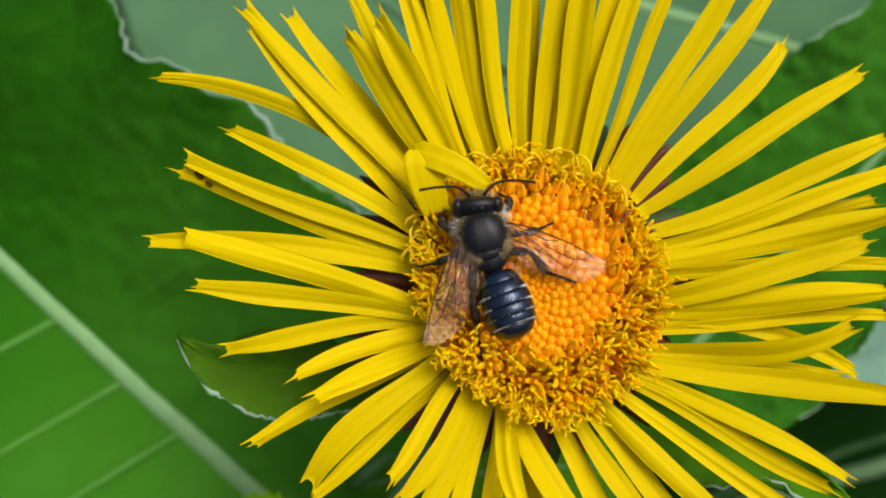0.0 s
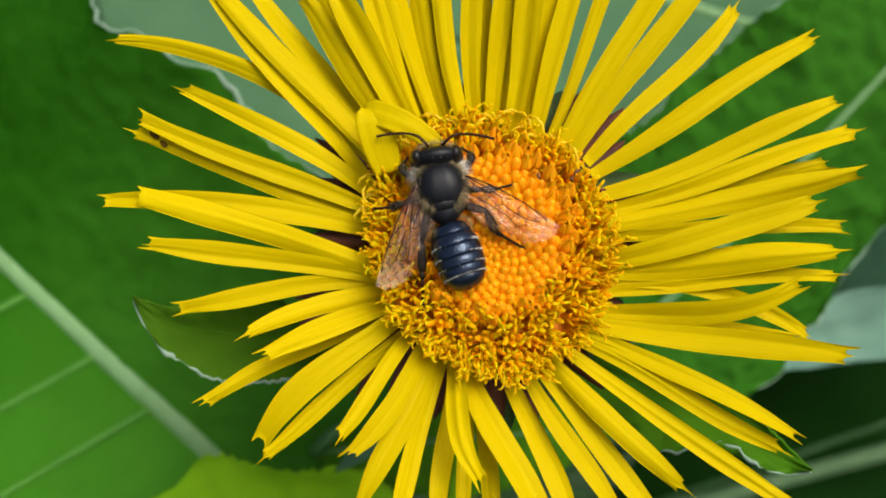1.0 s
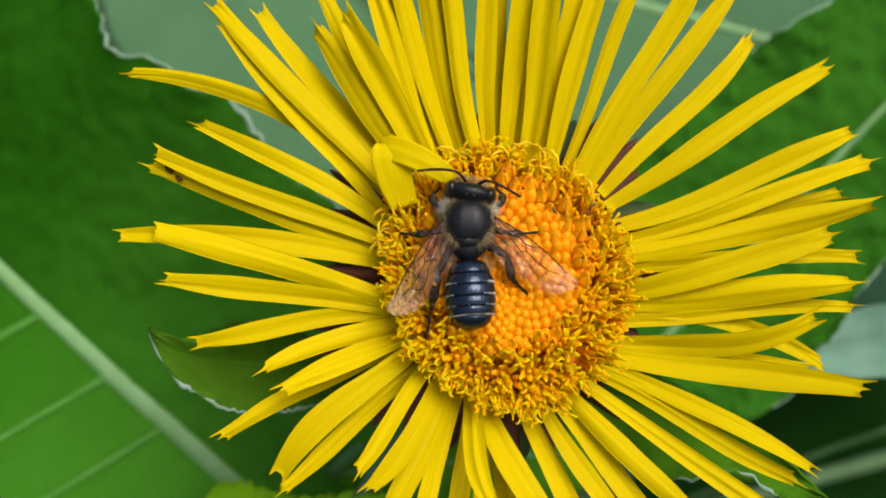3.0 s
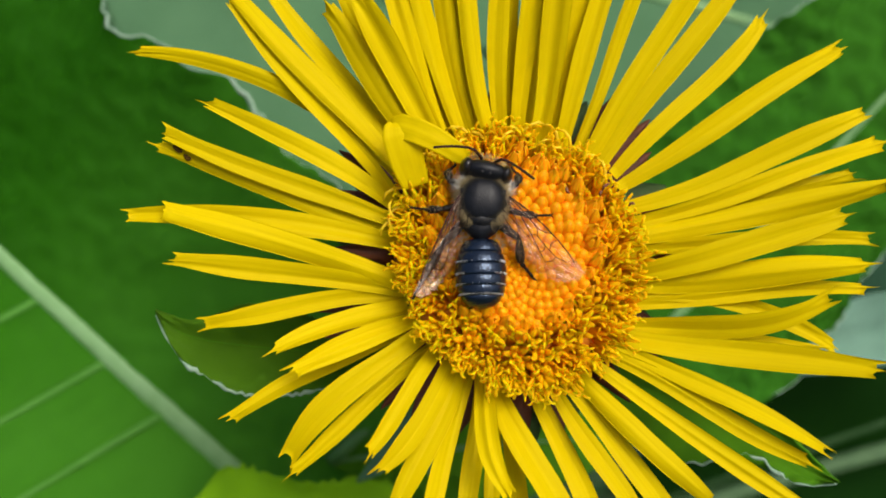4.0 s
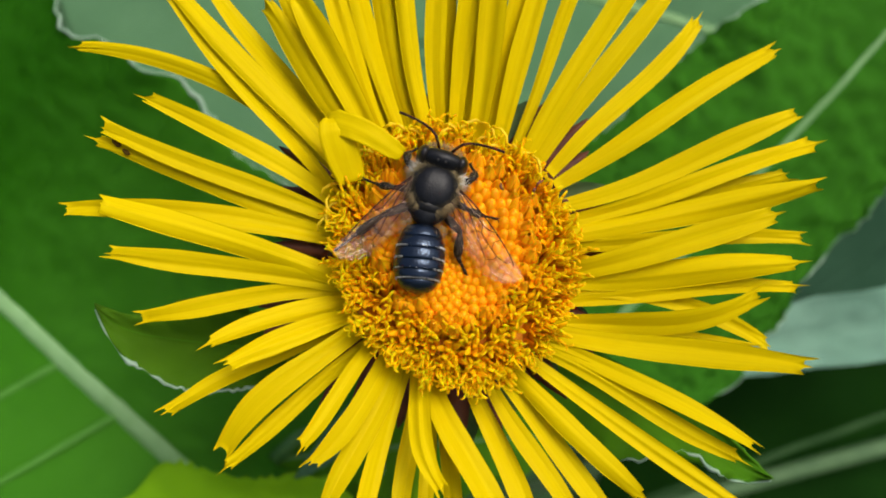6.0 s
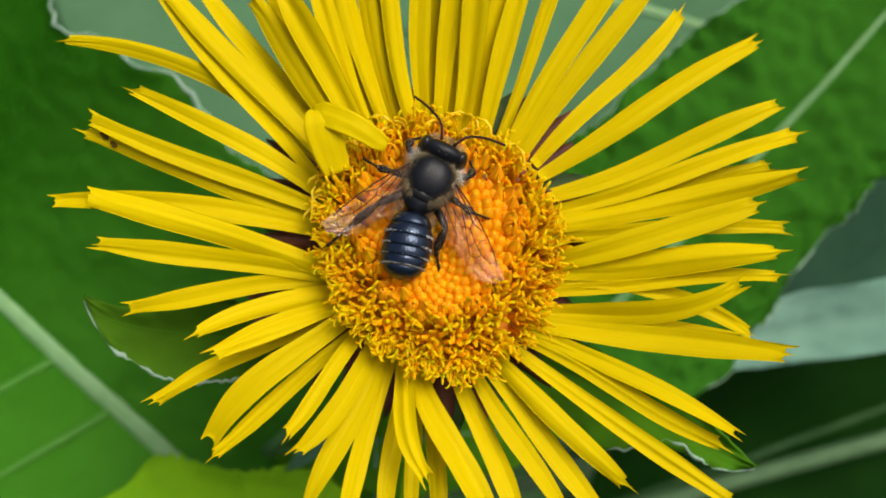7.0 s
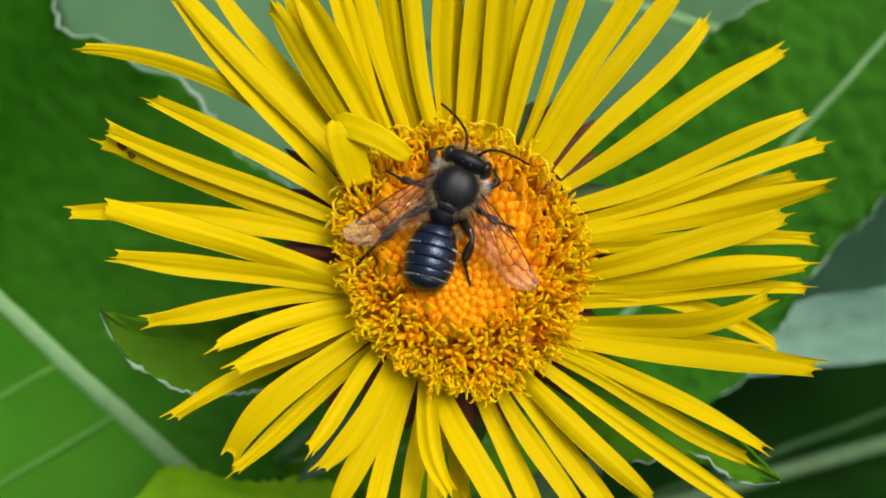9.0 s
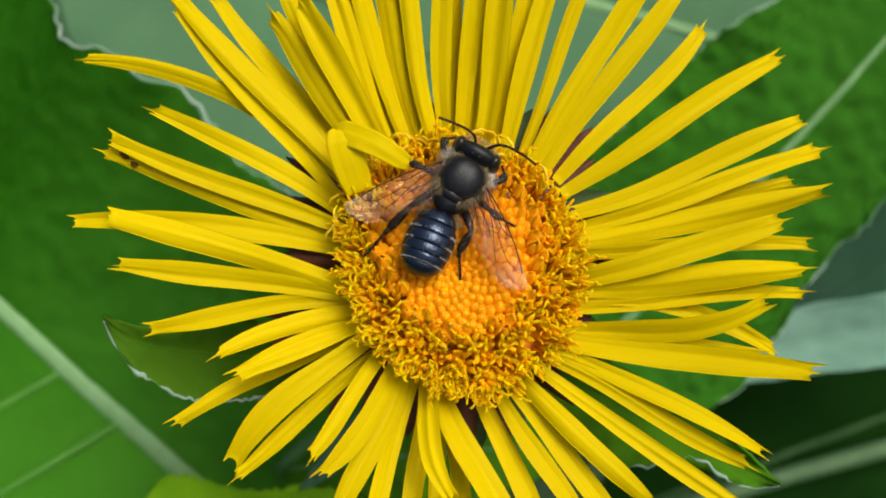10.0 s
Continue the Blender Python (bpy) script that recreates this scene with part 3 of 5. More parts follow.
def floret_mesh(rnd, stage):
    """A tube floret. stage 0: a plump bud whose five lobes just part; 1: an open cup; 2: a cup with a forked style standing out."""
    s = Shape()
    n, top = 10, 4.2
    wide = (0.54, 0.50, 0.44)[stage]
    rings = []
    for r, z in ((0.24, 0), (0.28, 1.8), (0.36, 2.8), (wide * 0.92, 3.7), (wide, top)):
        rings.append([(r * math.cos(2 * math.pi * k / n), r * math.sin(2 * math.pi * k / n), z) for k in range(n)])
    inner = ((wide * 0.72, top + 0.35), (wide * 0.3, top + 0.62)) if stage == 0 else ((wide - 0.09, top - 0.02), (wide - 0.20, top - 0.2))
    for r, z in inner:
        rings.append([(r * math.cos(2 * math.pi * k / n), r * math.sin(2 * math.pi * k / n), z) for k in range(n)])
    s.rings(rings)
    for k in range(5):
        a = 2 * math.pi * (k + 0.5) / 5 + rnd.uniform(-0.12, 0.12)
        d = Vector((math.cos(a), math.sin(a), 0))
        back = rnd.uniform(-0.55, -0.25) if stage == 0 else rnd.uniform(0.05, 0.65)
        lobe(s, d * (wide - 0.04) + Vector((0, 0, top - 0.06)), d, wide * 0.60, rnd.uniform(0.85, 1.25), back)
    if stage == 1:
        s.tube([(0, 0, 2.8), (0.03, 0, 4.2), (0.05, 0.02, 4.8), (0.05, 0.02, 5.05)], [0.2, 0.21, 0.19, 0.09], 6)
    if stage == 2:
        bend = rnd.uniform(-0.4, 0.4)
        tall = rnd.uniform(-0.2, 0.6)
        s.tube([(0, 0, 2.5), (bend * 0.3, 0, 4.2), (bend, 0.1, 5.1 + tall)], [0.19, 0.19, 0.15], 6)
        for sg in (-1, 1):
            s.tube([(bend, 0.1, 5.05 + tall), (bend + sg * 0.28, 0.1, 5.5 + tall), (bend + sg * 0.52, 0.1, 5.6 + tall), (bend + sg * 0.68, 0.1, 5.45 + tall)], [0.13, 0.13, 0.11, 0.06], 5)
    return s.mesh(("closed_floret", "open_floret", "open_floret")[stage], (BUD, YOUNG_FLORET, FLORET)[stage])


def dome_axis(x, y, share):
    """Outward direction of the cushion at a place, leaning by a share of its slope."""
    k = 2 * 3.5 / 13.5 ** 2 * share
    return TILT @ Vector((k * x, k * y + 0.30, 1)).normalized()


def stand(place, axis, spin, size, tall):
    m = Matrix.Translation(place) @ axis.to_track_quat("Z", "Y").to_matrix().to_4x4() @ Matrix.Rotation(spin, 4, "Z") @ Matrix.Diagonal((size, size, tall, 1))
    return m


def disc_edge(x, y):
    """Radius at which the closed buds give way to opening florets."""
    return 7.1 + 0.6 * noise.noise((x / 3, y / 3, 4)) + 1.0 * math.cos(math.atan2(y, x) - 1.2)


def disc_florets():
    rnd = random.Random(5)
    buds = [bud_mesh(rnd) for _ in range(4)]
    opening = [floret_mesh(rnd, 0) for _ in range(4)]
    opened = [floret_mesh(rnd, 1) for _ in range(5)]
    ripe = [floret_mesh(rnd, 2) for _ in range(6)]
    spare = Shape()
    count = 0
    for k in range(1, 520):
        r = 8.8 * (k / 330) ** 0.62 * (1 + 0.008 * math.sin(k))
        gap = 1.17 / math.sqrt(3.07 * (r + 0.2) ** -0.387)
        a = k * 2.399963 + 0.03 * rnd.uniform(-1, 1)
        shift = max(0, 1 - r / 11.5)
        x, y = r * math.cos(a) + 0.6 * shift, r * math.sin(a) - 0.3 * shift
        size = gap * 1.36 + rnd.uniform(-0.04, 0.04)
        tall = size * rnd.uniform(1.0, 1.15)
        axis = dome_axis(x, y, 0.75)
        place = on_disc(x, y, dome(r)) - axis * (0.8 + rnd.uniform(-0.10, 0.10))
        if r > disc_edge(x, y):
            continue
        m = stand(place, axis, rnd.uniform(0, 6.28), size, tall)
        count += 1
        if count > 300:
            me = buds[k % 4]
            spare.add([m @ (v.co / MM) for v in me.vertices], [tuple(p.vertices) for p in me.polygons])
            continue
        m.translation *= MM
        part("disc_bud", buds[k % 4], None, flower).matrix_basis = m
    for k in range(440):
        r = math.sqrt(32 + k * 1.02 / math.pi)
        a = k * 2.399963 + 0.06 * rnd.uniform(-1, 1)
        x, y = r * math.cos(a), r * math.sin(a)
        past = r - disc_edge(x, y)
        if past < -0.3 or r > 11.5 - 1.1 * max(0.0, math.cos(a - 3.7)):
            continue
        out = Vector((math.cos(a), math.sin(a), 0))
        base = on_disc(x, y, dome(r))
        if past < 0.7 + 0.9 * rnd.random() * (1.4 if y > -2 and x > 0 else 0.4):
            axis = (dome_axis(x, y, 0.6) + Vector((rnd.uniform(-1, 1), rnd.uniform(-1, 1), 0)) * 0.07).normalized()
            size = rnd.uniform(1.05, 1.25)
            m = stand(base - axis * rnd.uniform(2.7, 3.2), axis, rnd.uniform(0, 6.28), size, size * 0.95)
            name, me = "closed_floret", opening[k % 4]
        else:
            w = min(1.0, max(0.0, past - 0.75) / 3.2)
            axis = (TILT @ (Vector((0, 0.42 * (1 - w), 1)) + out * (0.06 + (0.5 if y < 2 else 0.42) * w) + Vector((rnd.uniform(-1, 1), rnd.uniform(-1, 1), 0)) * 0.15)).normalized()
            size = rnd.uniform(1.05, 1.22)
            m = stand(base - axis * (3.1 + 0.7 * rnd.random() - 0.6 * w), axis, rnd.uniform(0, 6.28), size, size)
            name, me = "open_floret", (ripe[k % 6] if rnd.random() < 0.3 + 0.65 * w else opened[k % 5])
        m.translation *= MM
        part(name, me, None, flower).matrix_basis = m
    for k in range(92):                          # the outermost florets lie outwards over the foot of the rays
        a = radians(-20 + 360 * (k + rnd.uniform(-0.4, 0.4)) / 92)
        r = rnd.uniform(9.9, 11.2) - 0.9 * max(0.0, math.cos(a - 3.7))
        x, y = r * math.cos(a), r * math.sin(a)
        out = Vector((math.cos(a + rnd.uniform(-0.3, 0.3)), math.sin(a + rnd.uniform(-0.3, 0.3)), 0))
        axis = (TILT @ (Vector((0, 0, 1)) + out * rnd.uniform(0.6, 1.15))).normalized()
        size = rnd.uniform(0.62, 0.85)
        m = stand(on_disc(x, y, dome(r)) - axis * rnd.uniform(1.0, 1.7), axis, rnd.uniform(0, 6.28), size, size * rnd.uniform(1.0, 1.25))
        m.translation *= MM
        part("open_floret", ripe[k % 6], None, flower).matrix_basis = m
    for k in range(26):                          # long curling styles over the foot of the upper rays
        a = radians(40 + 135 * (k + rnd.uniform(-0.4, 0.4)) / 26)
        r, sg, far = rnd.uniform(10.6, 11.8), rnd.choice((-1, 1)), rnd.uniform(0.7, 1.25)
        out, side = Vector((math.cos(a), math.sin(a), 0)), Vector((-math.sin(a), math.cos(a), 0)) * sg
        foot = on_disc(r * math.cos(a), r * math.sin(a), dome(r))
        path = [foot + out * (p * far) + side * (q * far) + Vector((0, 0, h)) for p, q, h in
                ((-0.3, 0, -0.6), (0.2, 0.1, 1.0), (0.9, 0.35, 2.0), (1.6, 0.9, 2.4), (1.9, 1.6, 2.3), (1.75, 2.2, 2.0))]
        part("style", Shape().tube(path, [0.17, 0.16, 0.15, 0.15, 0.14, 0.07], 6), STYLE, flower)
    if spare.v:
        tagged(part("disc_bud_mass", spare, BUD, flower), kind="stuff")


disc_florets()


def bracts():
    """Rows of leafy scales that hold the head from below."""
    rnd = random.Random(11)
    shown = (14, -27, -38, 58, 68, 83, 97, 118, 150, 158, 176, -100)
    for row, (count, r, z, length, width, mat) in enumerate(((30, 11.2, -3.4, 7.6, 2.5, BRACT), (20, 10.4, -4.6, 8.0, 4.6, GREEN_BRACT), (len(shown), 11.4, -2.6, 6.0, 1.7, BRACT))):
        for k in range(count):
            a = radians(shown[k]) if row == 2 else 2 * math.pi * (k + 0.5 * row + rnd.uniform(-0.25, 0.25)) / count
            d, t = Vector((math.cos(a), math.sin(a), 0)), Vector((-math.sin(a), math.cos(a), 0))
            ln, up = length * rnd.uniform(0.8, 1.15), rnd.uniform(-0.12, 0.10) - (0.12 if row == 1 else 0.0)
            top, low = [], []
            for i in range(7):
                q = i / 6
                w = width / 2 * (1 - q ** 2.2) + 0.08
                for j in range(5):
                    s = j / 2 - 1
                    p = d * (r + ln * q) + t * (s * w) + Vector((0, 0, z + ln * up * q * q + 0.3 * (1 - s * s)))
                    top.append(p)
                    low.append(p - Vector((0, 0, 0.3)))
            f = [(i * 5 + j, i * 5 + j + 1, (i + 1) * 5 + j + 1, (i + 1) * 5 + j) for i in range(6) for j in range(4)]
            rim = [i * 5 for i in range(7)] + [30 + j for j in range(1, 5)] + [i * 5 + 4 for i in range(5, -1, -1)] + [3, 2, 1]
            f += [tuple(35 + q for q in reversed(x)) for x in f] + [(rim[q], rim[(q + 1) % len(rim)], 35 + rim[(q + 1) % len(rim)], 35 + rim[q]) for q in range(len(rim))]
            part("bract", Shape().add(top + low, f), mat, flower, "broad green bract" if row == 1 else "dry red-brown bract")


bracts()

INV = FLOWER.inverted()
STEM_TOP = Vector((0, 0, -11))


def stem_point(q):
    """Along the stem, 0 at the head and 1 in the ground, in the flower's axes."""
    a, b = STEM_TOP, STEM_TOP + Vector((0, 0, -70))
    foot = INV @ Vector((0.0, 0.16, -0.02)) / MM
    return bez(a, b, foot, q)


def stem():
    path = [stem_point(k / 24) for k in range(25)]
    part("stem", Shape().tube(path, [3.2 + 2.5 * k / 24 for k in range(25)], 12), STEM, flower, "thick downy green stem")


stem()


# ---- leaves ----
def leaf(label, base, tip, bend, half, widest, material, bites=(), vein=VEIN, teeth=0.5, cup=0.12, ripple=1.0, pairs=7, seed=1,
         rib=1.2, tip_lift=0.0, margin=True, stalk=None, group="leaves of the plant", side=SIDE_VEIN, nl=90, nw=28, downy=0.3, grain=0.45, quilt=0.0, back_side=None, hook=0.0):
    """A leaf from its base to its tip. bend: sideways and upward bow of the midrib; half: greatest half width,
    reached at the share widest of the length; hook: sideways crook just before the tip."""
    rnd = random.Random(seed)
    b, e = Vector(base), Vector(tip)
    u = (e - b).normalized()
    n = Vector((-u.y, u.x, 0)).normalized()
    up = u.cross(n).normalized()
    length = (e - b).length
    ob = root("leaf", FLOWER @ Matrix.Translation(b * MM), label, "leaf", group)

    def mid(t):
        k = 4 * t * (1 - t)
        return u * (length * t) + n * (bend[0] * k + hook * 23 * max(0.0, t) ** 8 * (1 - t)) + up * (bend[1] * k + tip_lift * t ** 4)

    power = math.log(0.5) / math.log(widest)

    def width(t):
        return half * max(0.0, math.sin(math.pi * min(1, max(0, t)) ** power)) ** 0.9

    def surface(t, s):
        w = width(t)
        edge = abs(s) ** 6
        saw = (abs(((t * length / 3.6 + 0.8 * math.sin(t * 37)) % 1) - 0.5) - 0.25) * 1.2 * teeth
        wav = noise.noise((t * length / 9, s * 2, seed)) * teeth * 2.4
        w2 = w + edge * (saw + wav) * min(1, w / 4)
        for at_t, sign, bite, span in bites:
            if s * sign > 0:
                w2 -= abs(s) ** 3 * bite * math.exp(-((t - at_t) / span) ** 2)
        x = s * w2
        z = cup * w * abs(s) ** 1.25 - 0.35 * math.exp(-(s * w / 1.6) ** 2)
        swing = t * pairs * 1.0 + 0.0 - abs(s) * 0.9
        z += ripple * 0.9 * (0.5 - abs((swing % 1) - 0.5)) * min(1, abs(s) * 3) * (1 - 0.4 * abs(s))
        z += ripple * (1.3 * noise.noise((t * length / 16, s * w / 16, seed + 7)) + grain * noise.noise((t * length / 3, s * w / 3, seed + 9)))
        if quilt:
            z += quilt * max(0.0, min(1.0, abs(s) * 2.5 - 1.0)) * (abs(noise.noise((t * length / 2.6, s * w / 1.9, seed + 11))) - 0.2)
        z += ripple * 0.8 * edge * math.sin(t * length / 4.2 + 3 * s)
        return mid(t) + n * x + up * z

    top, low, uv = [], [], []
    for i in range(nl + 1):
        t = 0.004 + 0.992 * i / nl
        for j in range(nw + 1):
            s = j / nw * 2 - 1
            s = math.copysign(abs(s) ** 0.85, s)
            p = surface(t, s)
            top.append(p)
            low.append(p - up * 0.28)
            uv.append((s, t * length / 10))
    w = nw + 1
    f = [(i * w + j, (i + 1) * w + j, (i + 1) * w + j + 1, i * w + j + 1) for i in range(nl) for j in range(nw)]
    m = len(top)
    rim = [i * w for i in range(nl + 1)] + [nl * w + j for j in range(1, w)] + [i * w + nw for i in range(nl - 1, -1, -1)] + [j for j in range(nw - 1, 0, -1)]
    g = f + [tuple(m + q for q in reversed(x)) for x in f] + [(rim[(q + 1) % len(rim)], rim[q], m + rim[q], m + rim[(q + 1) % len(rim)]) for q in range(len(rim))]
    part("blade", Shape().add(top + low, g, uv + uv), material, ob)
    if rib:
        pts = [(surface(k / 60, 0.03) + surface(k / 60, -0.03)) / 2 + up * 0.1 for k in range(1, 59)]
        part("midrib", Shape().tube(pts, [rib * (1 - 0.75 * k / 60) for k in range(1, 59)], 10, 0.30), vein, ob, "pale raised midrib")
    for k in range(pairs):
        for sg in (-1, 1):
            t0 = (k + 0.35 + rnd.uniform(-0.1, 0.1)) / pairs
            pts = []
            for q in range(33):
                s = sg * q / 32 * 0.93
                t = t0 + abs(s) * 0.9 / pairs
                if t < 0.97:
                    pts.append(surface(t, s) + up * 0.10)
            if len(pts) > 3 and side and (sg > 0 or back_side):
                part("side_vein", Shape().tube(pts, [(rib if rib > 1.5 else 0.5) * 0.36 * (1 - 0.8 * q / 32) + 0.05 for q in range(len(pts))], 6, 0.4), side if sg > 0 else back_side, ob)
    if margin:
        for sg in ((-1, 1) if margin is True else margin):
            pts = [surface(0.01 + 0.98 * k / 160, sg) - up * 0.12 for k in range(161)]
            part("margin", Shape().tube(pts, [0.04 + downy * max(0.0, 0.20 + 0.5 * noise.noise((k / 9.0, sg, seed))) for k in range(161)], 5), DOWN, ob, "pale downy leaf edge")
    if stalk is not None:
        foot = stem_point(stalk) - b
        pts = [bez(foot, foot * 0.4 + Vector((0, 0, -3)), mid(0.02) - up * 0.3, k / 8) for k in range(9)]
        part("petiole", Shape().tube(pts, [rib * 1.1 + 0.5] * 9, 8), vein, ob, "pale green leaf stalk")
    return ob


swaying = []
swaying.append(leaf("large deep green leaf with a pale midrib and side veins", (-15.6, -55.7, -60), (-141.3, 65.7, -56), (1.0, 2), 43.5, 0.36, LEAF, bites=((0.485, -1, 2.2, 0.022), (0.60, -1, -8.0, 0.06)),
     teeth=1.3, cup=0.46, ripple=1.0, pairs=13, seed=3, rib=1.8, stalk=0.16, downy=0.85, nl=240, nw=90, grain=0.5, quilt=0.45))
swaying.append(leaf("broad green leaf with a finely toothed edge", (9.8, -28.8, -57), (94.8, 65.5, -48), (-1.0, 2), 21.5, 0.36, LEAF_LIT, bites=((0.42, -1, 5.2, 0.135), (0.30, -1, 0.8, 0.02)),
     teeth=1.1, cup=-0.05, ripple=1.3, pairs=11, seed=5, vein=SOFT_VEIN, rib=1.0, stalk=0.14, nl=240, nw=100, grain=0.7, quilt=0.95, side=None, downy=0.6))
leaf("small green leaf with a curled tip below the rays", (-6, -9, -15), (-35.0, -4.5, -3.5), (2.9, -1.5), 4.6, 0.60, LEAF_OLIVE, margin=(1,), bites=((0.86, -1, 0.9, 0.07), (0.90, 1, -0.5, 0.05)),
     teeth=0.5, cup=0.28, ripple=0.9, pairs=7, seed=8, rib=0.16, tip_lift=1.4, stalk=0.015, side=None, vein=LEAF_BRIGHTENED, quilt=0.7, downy=0.62, hook=1.15)
leaf("small green leaf with a pale downy edge below the rays", (7, -10, -15), (32.4, -21.7, -3), (0.4, -1.2), 5.8, 0.38, LEAF_BRIGHTENED, margin=(-1,), bites=((0.72, -1, 1.3, 0.10), (0.45, 1, 3.0, 0.25)),
     teeth=0.8, cup=0.22, ripple=1.2, pairs=5, seed=9, rib=0.18, stalk=0.02, side=None, vein=LEAF_BRIGHTENED, quilt=0.7, downy=0.55, hook=-0.5)
swaying.append(leaf("yellow-green leaf with a toothed edge beneath the flower", (-3, -40.0, -40), (-62, -40.2, -33), (-1.0, 1), 10.3, 0.42, LEAF_SUNNY,
     teeth=1.6, cup=0.1, ripple=1.2, pairs=6, seed=12, rib=0.4, margin=False, stalk=0.12, side=None, vein=LEAF_SUNNY))
swaying.append(leaf("mid-green leaf with a wavy edge under the lower rays", (-25, -31, -52), (21, -26, -47), (0.5, 1), 8.5, 0.5, LEAF_BRIGHTENED,
     teeth=1.2, cup=0.1, ripple=1.4, pairs=7, seed=14, rib=0.5, margin=False, stalk=0.13, side=None, vein=SOFT_VEIN, quilt=0.6))
swaying.append(leaf("pale downy underside of a turned leaf", (23, -20.9, -66), (122, -2.7, -60), (1, 0), 5.9, 0.5, LEAF_PALE,
     teeth=0.3, cup=0.15, ripple=0.9, pairs=12, seed=15, rib=0.3, side=None, vein=LEAF_PALE, margin=False, stalk=0.22, quilt=0.4))
swaying.append(leaf("large grey-green leaf far behind the flower", (45, 5, -96), (-75, 85, -80), (0, 3), 48, 0.5, LEAF_GREY,
     teeth=0.6, cup=0.05, ripple=0.8, pairs=8, seed=18, rib=1.3, margin=False, stalk=0.3, side=None, vein=LEAF_GREY))
swaying.append(leaf("grey-green leaf with a pale midrib behind the flower", (-22, 62, -90), (98, 27, -85), (1, 3), 27, 0.5, LEAF_GREY,
     teeth=0.6, cup=0.05, ripple=0.8, pairs=8, seed=19, rib=1.5, margin=False, stalk=0.3, side=None, vein=VEIN))
swaying.append(leaf("small grey-green leaf under the rays", (-9, -17, -32), (-19, -30, -36), (1.0, 1), 1.7, 0.5, LEAF_GREY,
     teeth=0.4, cup=0.15, ripple=0.6, pairs=5, seed=27, rib=0.3, margin=False, stalk=0.06, side=None, vein=LEAF_GREY))
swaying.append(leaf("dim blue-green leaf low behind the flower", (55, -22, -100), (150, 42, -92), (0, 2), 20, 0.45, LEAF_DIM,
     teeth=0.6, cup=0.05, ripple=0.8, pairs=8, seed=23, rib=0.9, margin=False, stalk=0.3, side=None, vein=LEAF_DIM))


def side_shoot():
    """A pale stalk that crosses the shade behind the leaves."""
    ob = root("plant_stalk", at(62, -52, -125), "pale green stalk crossing the shade behind the leaves", "stalk")
    foot = (INV @ Vector((0.35, 0.30, -0.01)) / MM) - Vector((62, -52, -125))
    pts = [bez(Vector((-70, -22, 4)), Vector((30, 8, 0)), Vector((95, 20, -5)), k / 12) for k in range(13)]
    pts += [bez(Vector((95, 20, -5)), Vector((170, 10, -60)), foot, k / 12) for k in range(1, 13)]
    part("stalk", Shape().tube(pts, [1.7 + 0.05 * k for k in range(25)], 10), STALK, ob)


side_shoot()


def undergrowth():
    """Leaves of the lower plant, their deep shade put into the colour."""
    rnd = random.Random(40)
    # broad dark leaf added to cover the bright ground behind the stalk
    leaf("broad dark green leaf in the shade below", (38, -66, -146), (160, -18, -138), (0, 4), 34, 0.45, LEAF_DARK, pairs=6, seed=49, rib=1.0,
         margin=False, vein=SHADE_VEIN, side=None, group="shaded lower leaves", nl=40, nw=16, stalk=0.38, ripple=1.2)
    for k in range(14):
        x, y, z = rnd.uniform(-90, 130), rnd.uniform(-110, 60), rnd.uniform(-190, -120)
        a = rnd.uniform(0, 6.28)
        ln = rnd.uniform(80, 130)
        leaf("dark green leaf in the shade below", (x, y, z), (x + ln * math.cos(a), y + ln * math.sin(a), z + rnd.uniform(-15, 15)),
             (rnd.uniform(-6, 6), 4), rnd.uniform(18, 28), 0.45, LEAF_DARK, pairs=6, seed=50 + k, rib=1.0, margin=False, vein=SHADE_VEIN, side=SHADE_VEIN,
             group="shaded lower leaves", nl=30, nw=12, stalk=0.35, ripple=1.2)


undergrowth()

# ---- the bee, in its own axes: x to its right, y forward, z up ----
bee = root("bee", at(0, 8, 5), "black leafcutter bee with pale abdomen bands and amber wings", "bee")


def fuzz(shape, centre, size, count, length, seed, keep, thick=0.03):
    """Hairs standing on an ellipsoid where keep(normal) holds."""
    rnd = random.Random(seed)
    done = 0
    while done < count:
        d = Vector((rnd.gauss(0, 1), rnd.gauss(0, 1), rnd.gauss(0, 1))).normalized()
        if not keep(d):
            continue
        done += 1
        p = Vector((centre[0] + d.x * size[0], centre[1] + d.y * size[1], centre[2] + d.z * size[2]))
        nrm = Vector((d.x / size[0], d.y / size[1], d.z / size[2])).normalized()
        q = (nrm + Vector((rnd.uniform(-0.5, 0.5), rnd.uniform(-0.7, 0.3), rnd.uniform(-0.4, 0.5)))).normalized()
        ln = length * rnd.uniform(0.6, 1.3)
        t = q.orthogonal().normalized() * thick
        b = q.cross(t.normalized()) * thick
        tip = p + q * ln
        shape.add([p + t, p - t * 0.5 + b * 0.87, p - t * 0.5 - b * 0.87, tip], [(0, 1, 3), (1, 2, 3), (2, 0, 3)])
    return shape


